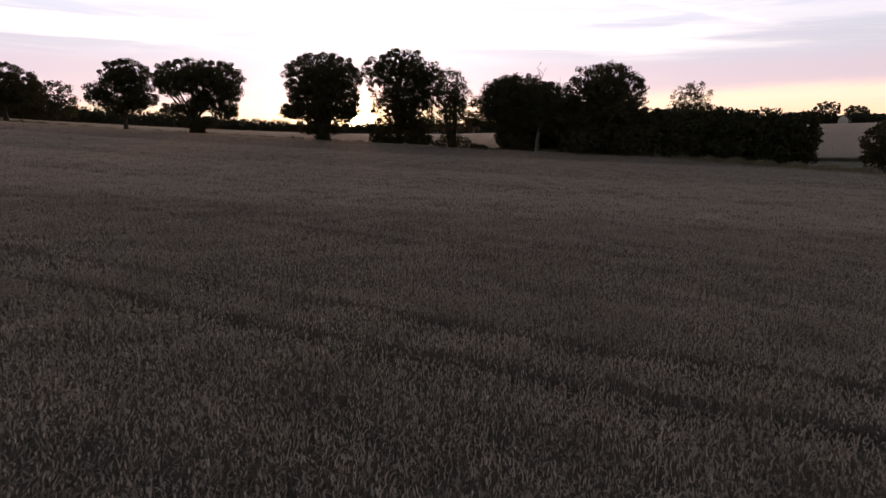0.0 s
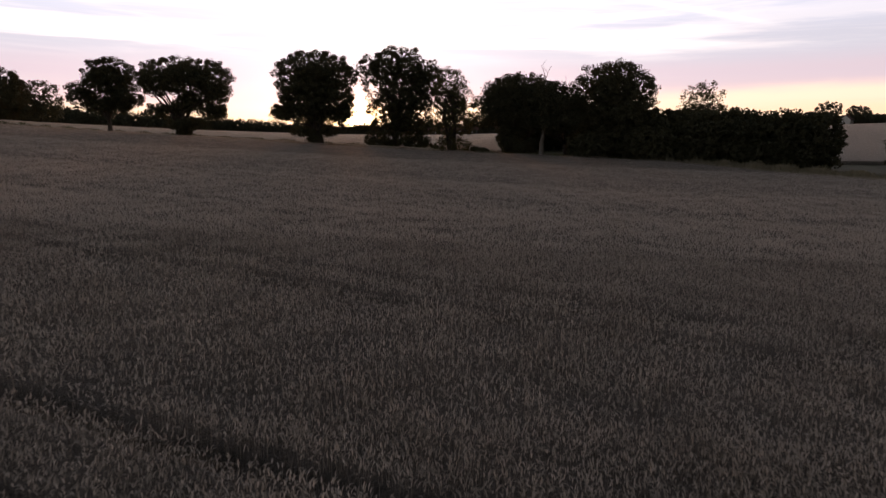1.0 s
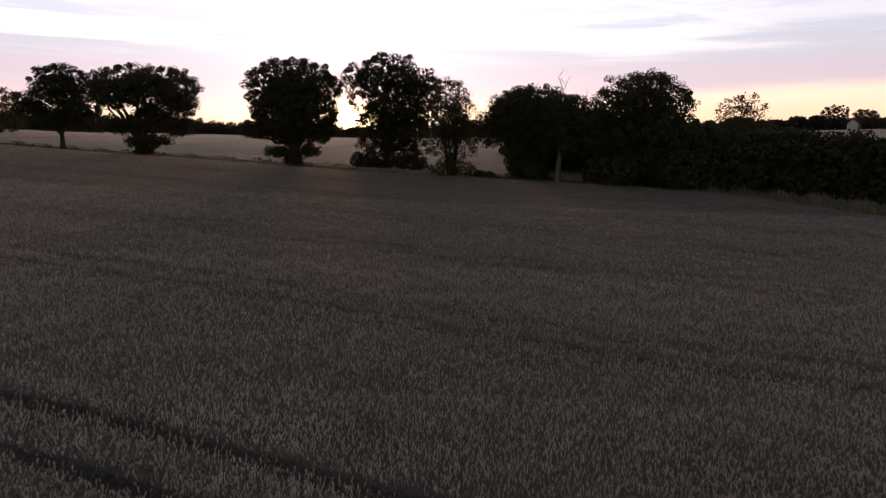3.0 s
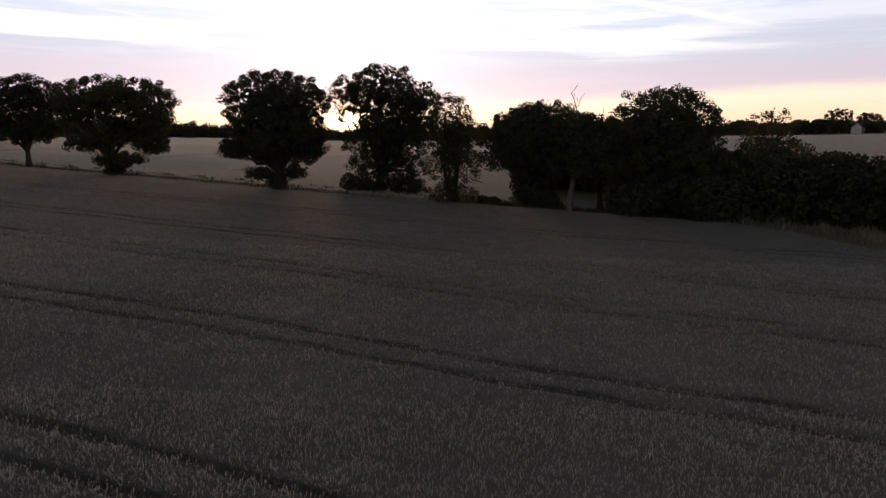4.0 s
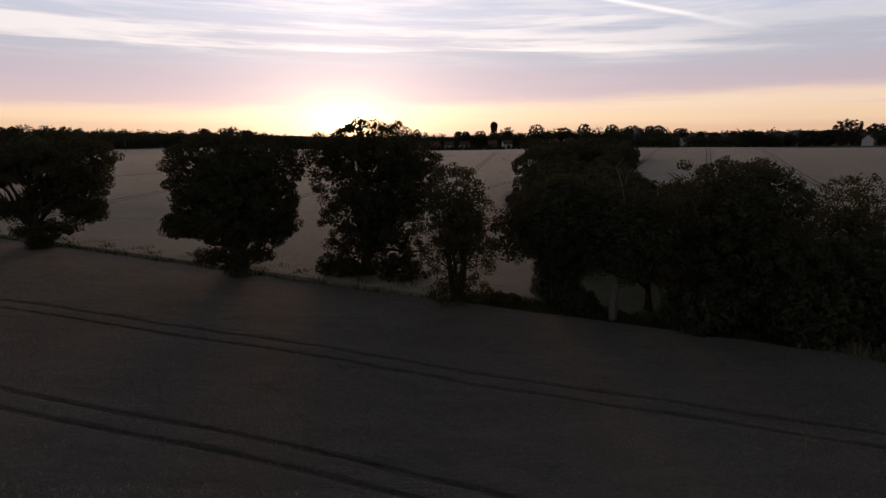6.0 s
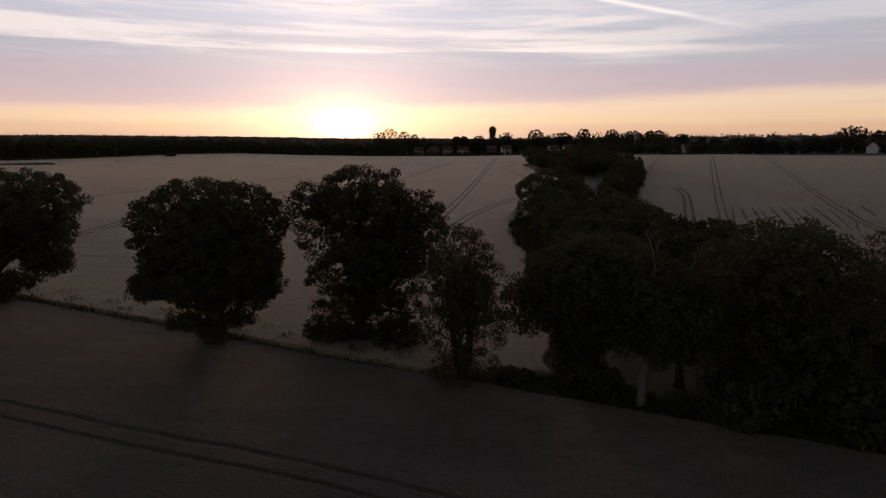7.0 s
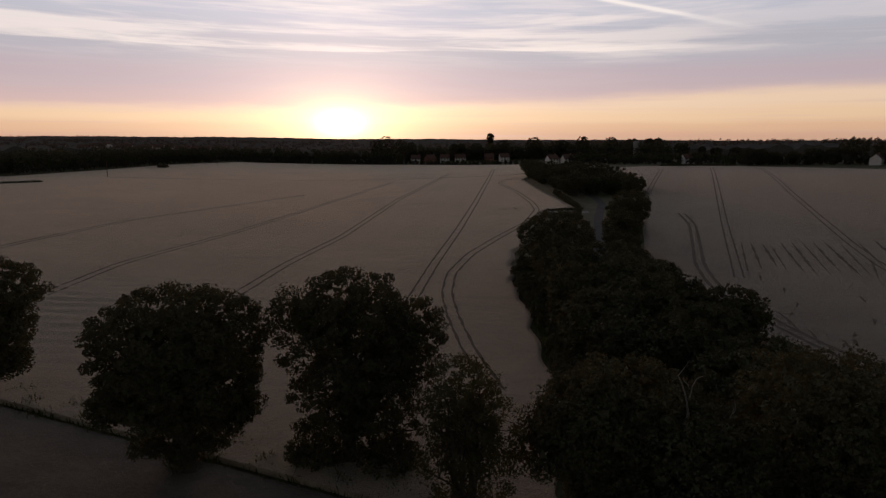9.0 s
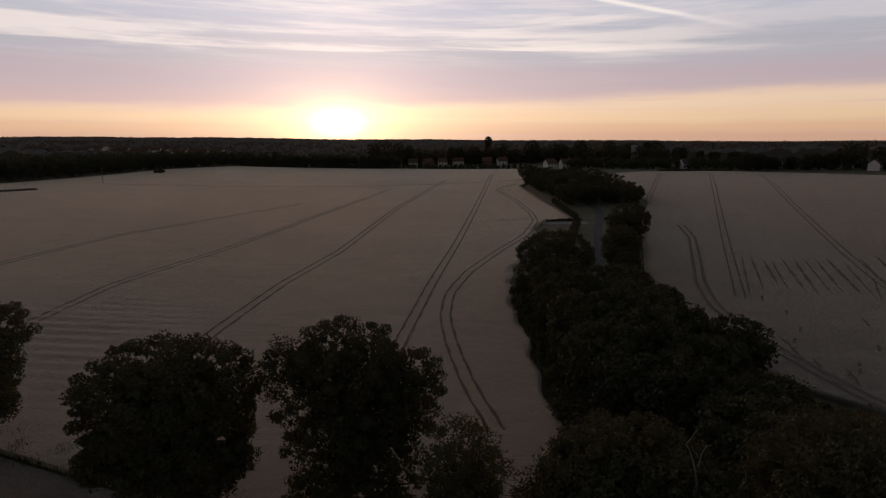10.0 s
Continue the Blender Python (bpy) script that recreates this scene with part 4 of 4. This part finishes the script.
def dead_tree():
    r = np.random.default_rng(5)
    t = new("dead_tree")
    t.location = (15.8, 104.2, height(15.8, 104.2))
    tagged(t, "dead tree with a bleached bare trunk and broken limbs", "tree")
    p = bent((0, 0, -0.4), (0.7, 0.6, 11.5), r, 10, 0.03)
    tv, tf = tube(p, np.linspace(0.42, 0.10, 10), 10)
    mesh_object("trunk", tv, tf, 4, M_DEADWOOD, True, t)
    for a, b, w in (((0.7, 0.6, 11.2), (0.6, 0.8, 15.2), 0.09), ((0.7, 0.6, 12.6), (1.4, 0.4, 14.2), 0.05), ((0.65, 0.6, 13.2), (0.1, 0.4, 14.2), 0.04), ((0.5, 0.4, 7.0), (3.6, 0.2, 12.0), 0.09), ((3.3, 0.2, 11.0), (3.5, 0.0, 12.6), 0.05), ((0.4, 0.4, 7.0), (-1.2, 0.6, 10.2), 0.07)):
        lv, lf = tube(bent(a, b, r, 7, 0.12), np.linspace(w * 0.8, 0.02, 7), 6)
        mesh_object("limb", lv, lf, 4, M_DEADWOOD, True, t)


dead_tree()


# ---- far woods ----
def wood(name, spots, seed, label, per=110, size=1.5, lo=11, hi=18, mat=None):
    """Many far trees as one mass: stems and clumps of leaves."""
    r = np.random.default_rng(seed)
    chunks = []
    for x, y in spots:
        H = r.uniform(lo, hi) * (1.0 if r.random() > 0.08 else 1.15)
        z = height(x, y)
        k = 9
        up = np.linspace(0.15, 0.78, k)
        c = np.stack([r.normal(0, H * 0.14, k), r.normal(0, H * 0.14, k), H * up], 1) + (x, y, z)
        rad = H * r.uniform(0.16, 0.22, k)
        v, f = leaves(c, rad, per // k, size, r, 0.85)
        chunks.append((v, f))
        tv, tf = tube([(x, y, z - 0.5), (x, y, z + H * 0.5)], [0.35, 0.2], 5)
        chunks.append((tv, np.vstack([tf[:, :3], tf[:, [0, 2, 3]]])))
    v, f = join(chunks)
    return tagged(mesh_object(name, v, f, 3, mat or M_WOODLEAF), label, "woodland", kind="stuff")


def along(pts, step, depth, rows, seed):
    r = np.random.default_rng(seed)
    q = smooth_line(pts, step)
    d = np.gradient(q, axis=0)
    d /= np.linalg.norm(d, axis=1)[:, None]
    nrm = np.stack([-d[:, 1], d[:, 0]], 1)
    out = []
    for k in range(rows):
        out += [tuple(p) for p in q + nrm * (k * depth) + r.normal(0, step * 0.3, q.shape)]
    return out


wood("woodland_left", along([(-330, 250), (-285, 330), (-238, 400), (-228, 464), (-218, 575), (-190, 668), (-100, 672), (-30, 660)], 6.5, 9, 4, 1), 201, "dark wood along the end of the far field", 230, 1.3, 9.5, 16)
wood("woodland_middle", along([(-40, 720), (20, 726), (90, 705), (150, 676), (215, 630)], 6.5, 13, 4, 2), 202, "dark wood behind the village houses", 240, 1.5, 13, 18.5)
wood("woodland_right", along([(118, 580), (160, 550), (215, 532), (268, 514), (300, 494), (324, 462), (350, 430), (420, 370), (520, 290)], 6, 11, 4, 3), 203, "dark wood behind the field beyond the lane", 300, 1.0, 5, 10)
wood("field_end_hedge", along([(-172, 658), (-100, 656), (-26, 650), (40, 626), (92, 600)], 4.0, 4, 2, 6), 206, "overgrown dark hedge at the end of the far field", 110, 1.0, 3, 5.5)


def tree_cover(name, r_a, r_b, label):
    """The closed crowns of far woods, seen from a distance: a lumpy surface well above the ground."""
    az, rr = np.radians(np.linspace(-50, 50, 300)), np.geomspace(r_a, r_b, 70)
    jig = np.random.default_rng(3).random((300, 70))
    A, Q = np.meshgrid(az, rr, indexing="ij")
    x, y = Q * np.sin(A), Q * np.cos(A)
    crowns = np.abs(np.sin(x / 9.0 + 2 * np.sin(y / 31.0)) * np.sin(y / 12.0 + 2 * np.sin(x / 27.0)))
    town = np.exp(-((x + 410) / 150) ** 4 - ((y - 960) / 130) ** 4)
    z = land(x, y) + (4.0 + 3.5 * crowns + 3.0 * jig + 1.0 * np.sin(x / 61.0 + y / 83.0)) * (1 - 0.85 * town)
    v = np.stack([x, y, z], -1).reshape(-1, 3)
    low = np.stack([x[:, 0], y[:, 0], land(x[:, 0], y[:, 0]) - 0.5], -1)
    n0, ids = len(v), np.arange(300) * 70
    k = np.arange(299)
    side = np.stack([ids[k], ids[k + 1], n0 + k + 1, n0 + k], 1)
    return tagged(mesh_object(name, np.vstack([v, low]), np.vstack([grid_faces(300, 70), side]), 4, M_HAZED_LEAF), label, "woodland", kind="stuff")


tree_cover("woodland_cover", 735, 4300, "closed dark crowns of the far woods, coloured paler for haze")
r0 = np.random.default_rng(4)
wood("woodland_far", [(x, y) for x, y in zip(r0.uniform(-1500, 1500, 3000), 740 + 860 * r0.random(3000) ** 1.3) if abs(x) < y * 0.95 and not (-540 < x < -270 and 840 < y < 1060 and r0.random() < 0.8)], 204, "far wooded country in the dawn light", 54, 2.1, 9, 15, M_HAZED_LEAF)
wood("woodland_horizon", [(x, y) for x, y in zip(r0.uniform(-2900, 2900, 1500), r0.uniform(1600, 3200, 1500)) if abs(x) < y * 0.95], 205, "wooded skyline on the horizon", 36, 3.0, 8, 15, M_HAZED_LEAF)
SKYLINE = [(307, 500, 10.0, 19.0), (331, 500, 9.0, 15.0), (239, 515, 6.5, 12.5), (248.5, 517, 5.8, 11.8), (261, 520, 4.4, 9.2), (274, 518, 5.2, 9.4), (286, 512, 7.2, 11.8), (296, 505, 5.8, 11.8), (273, 600, 6.2, 11.2), (255, 600, 5.2, 11.6), (242, 600, 3.2, 12.8),
           (224, 600, 7.0, 15.8), (237, 690, 7.0, 19.6), (228, 690, 5.0, 19.6), (189, 690, 7.0, 21.0), (160, 690, 7.0, 22.0), (139, 690, 8.4, 18.6), (110, 690, 8.4, 22.8), (80, 695, 8.4, 20.8), (30, 705, 5.0, 19.0), (38, 705, 4.4, 18.4), (54, 712, 6.5, 18.8)]
for i, (bx, by, bw, bh) in enumerate(SKYLINE):
    tree("oak_tree", bx, by, [(0, 0, bh * 0.66, bw, bh * 0.34, 26), (0, 0, bh * 0.32, bw * 0.85, bh * 0.28, 14)], 500 + i, "tall round oak tree standing above the far wood", M_WOODLEAF, per=110, size=0.75, clump=2.0, limbs=4, twigs=2)
for i, (bx, by, bw, bh) in enumerate([(-39, 702, 8.5, 28), (-50, 700, 7.0, 24.5), (-25, 704, 6.5, 24.5), (-14, 703, 5.0, 21.5)]):
    tree("oak_tree", bx, by, [(0, 0, bh * 0.7, bw, bh * 0.28, 24, 0.8), (0, 0, bh * 0.4, bw * 0.85, bh * 0.26, 12)], 520 + i, "tall open oak tree above the village roofs", M_WOODLEAF, per=130, size=0.6, clump=1.8, limbs=5, twigs=2)
tree("ivy_tree", 72.5, 752, [(0, 0, 12, 5, 9, 26), (0, 0, 23, 4.2, 5.5, 22)], 91, "tall narrow tree standing above the village", per=130, size=0.7, clump=1.8, limbs=4, twigs=2)


# ---- houses and tower ----
def box(bm, x0, x1, y0, y1, z0, z1):
    m = Matrix.Translation(((x0 + x1) / 2, (y0 + y1) / 2, (z0 + z1) / 2)) @ Matrix.Diagonal((x1 - x0, y1 - y0, z1 - z0, 1))
    bmesh.ops.create_cube(bm, size=1.0, matrix=m)


def house(x, y, turn, w, d, eaves, wall, label):
    t = new("house")
    t.matrix_basis = pose(x, y, height(x, y) - 0.3, 0, 0, turn)
    tagged(t, label, "house", "village houses")
    bm = bmesh.new()
    box(bm, -w / 2, w / 2, -d / 2, d / 2, 0, eaves)
    rise = d * 0.42
    g = [bm.verts.new(c) for c in ((-w / 2, -d / 2, eaves), (-w / 2, d / 2, eaves), (-w / 2, 0, eaves + rise), (w / 2, -d / 2, eaves), (w / 2, d / 2, eaves), (w / 2, 0, eaves + rise))]
    bm.faces.new((g[0], g[1], g[2]))
    bm.faces.new((g[3], g[5], g[4]))
    part("wall", bm, wall, t)
    bm = bmesh.new()
    o, k = 0.4, 0.25
    prof = [(-d / 2 - o, eaves - 0.3), (0, eaves + rise + 0.12), (d / 2 + o, eaves - 0.3), (d / 2 + o, eaves - 0.3 + k), (0, eaves + rise + 0.12 + k), (-d / 2 - o, eaves - 0.3 + k)]
    a = [bm.verts.new((-w / 2 - o, yy, zz)) for yy, zz in prof]
    b = [bm.verts.new((w / 2 + o, yy, zz)) for yy, zz in prof]
    for i in range(6):
        bm.faces.new((a[i], a[(i + 1) % 6], b[(i + 1) % 6], b[i]))
    for q in (a, b):
        bm.faces.new((q[0], q[1], q[4], q[5]))
        bm.faces.new((q[1], q[2], q[3], q[4]))
    roof = part("roof", bm, M_ROOF, t)
    bm = bmesh.new()
    box(bm, w * 0.28, w * 0.28 + 0.8, -0.4, 0.4, eaves + rise * 0.5, eaves + rise + 1.3)
    part("chimney", bm, M_BRICK, roof)
    n = max(int(w / 2.6), 2)
    for lvl in range(2 if eaves > 4 else 1):
        for i in range(n):
            cx = -w / 2 + (i + 0.5) * w / n
            bm = bmesh.new()
            box(bm, cx - 0.55, cx + 0.55, -d / 2 - 0.05, -d / 2 + 0.05, 1.0 + 2.6 * lvl, 2.2 + 2.6 * lvl)
            part("window", bm, M_PANE, t)
    return t


for i, (hx, hy, turn, w, wall) in enumerate([(-26, 690, 5, 9, M_RENDER), (-10, 694, 4, 9, M_RENDER), (5, 690, 38, 10, M_BRICK), (20, 698, -4, 9, M_RENDER), (36, 702, 3, 11, M_RENDER), (-66, 684, 2, 16, M_RENDER), (64, 682, -8, 9, M_BRICK), (78, 676, 8, 9, M_RENDER), (108, 590, 20, 9, M_RENDER), (120, 584, 12, 9, M_RENDER)]):
    house(hx, hy, turn, w, 7.5, 5.0, wall, "white rendered house with a tiled roof at the wood's edge" if wall is M_RENDER else "red brick house with a tiled roof at the wood's edge")
for hx, hy, turn, w in [(309, 479, 38, 7), (281, 520, 35, 11), (256, 536, 30, 8), (207, 548, 10, 8)]:
    house(hx, hy, turn, w, 7.0, 4.8, M_RENDER, "white rendered house among the trees beyond the field")
r1 = np.random.default_rng(9)
for i in range(30):
    hx = r1.uniform(-525, -285)
    house(hx, 890 + r1.uniform(0, 160), r1.uniform(-40, 40), r1.uniform(9, 18), 8, 5.2, M_RENDER if r1.random() < 0.7 else M_BRICK, "pale house of the far town")


def water_tower():
    t = new("water_tower")
    t.location = (200, 646, height(200, 646) - 0.5)
    tagged(t, "round concrete water tower above the wood", "tower")
    for nm, z0, z1, r_a, r_b in (("shaft", 0, 15.6, 3.2, 3.0), ("parapet", 15.6, 16.8, 3.4, 3.4), ("roof", 16.8, 17.4, 3.2, 0.8)):
        bm = bmesh.new()
        bmesh.ops.create_cone(bm, cap_ends=True, segments=20, radius1=r_a, radius2=r_b, depth=z1 - z0, matrix=Matrix.Translation((0, 0, (z0 + z1) / 2)))
        part(nm, bm, M_CONCRETE, t)


water_tower()
tree("oak_tree", 203, 668, [(0, 0, 13, 9, 6.5, 30), (0, 0, 6, 8, 5, 16)], 92, "tall round tree behind the water tower", per=130, size=0.7, clump=2.0, limbs=4, twigs=2)


def pole(x, y, h):
    t = new("wooden_post")
    t.location = (x, y, height(x, y))
    tagged(t, "tall weathered timber post standing in the corn", "post")
    v, f = tube([(0, 0, -0.5), (0.02, 0, h * 0.5), (0, 0, h)], [0.14, 0.13, 0.11], 8)
    mesh_object("shaft", v, f, 4, M_WOOD, True, t)
    bm = bmesh.new()
    box(bm, -0.9, 0.9, -0.06, 0.06, h - 0.6, h - 0.45)
    part("crossarm", bm, M_WOOD, t)


pole(-183, 424, 9.5)
pole(-170, 573, 8.5)
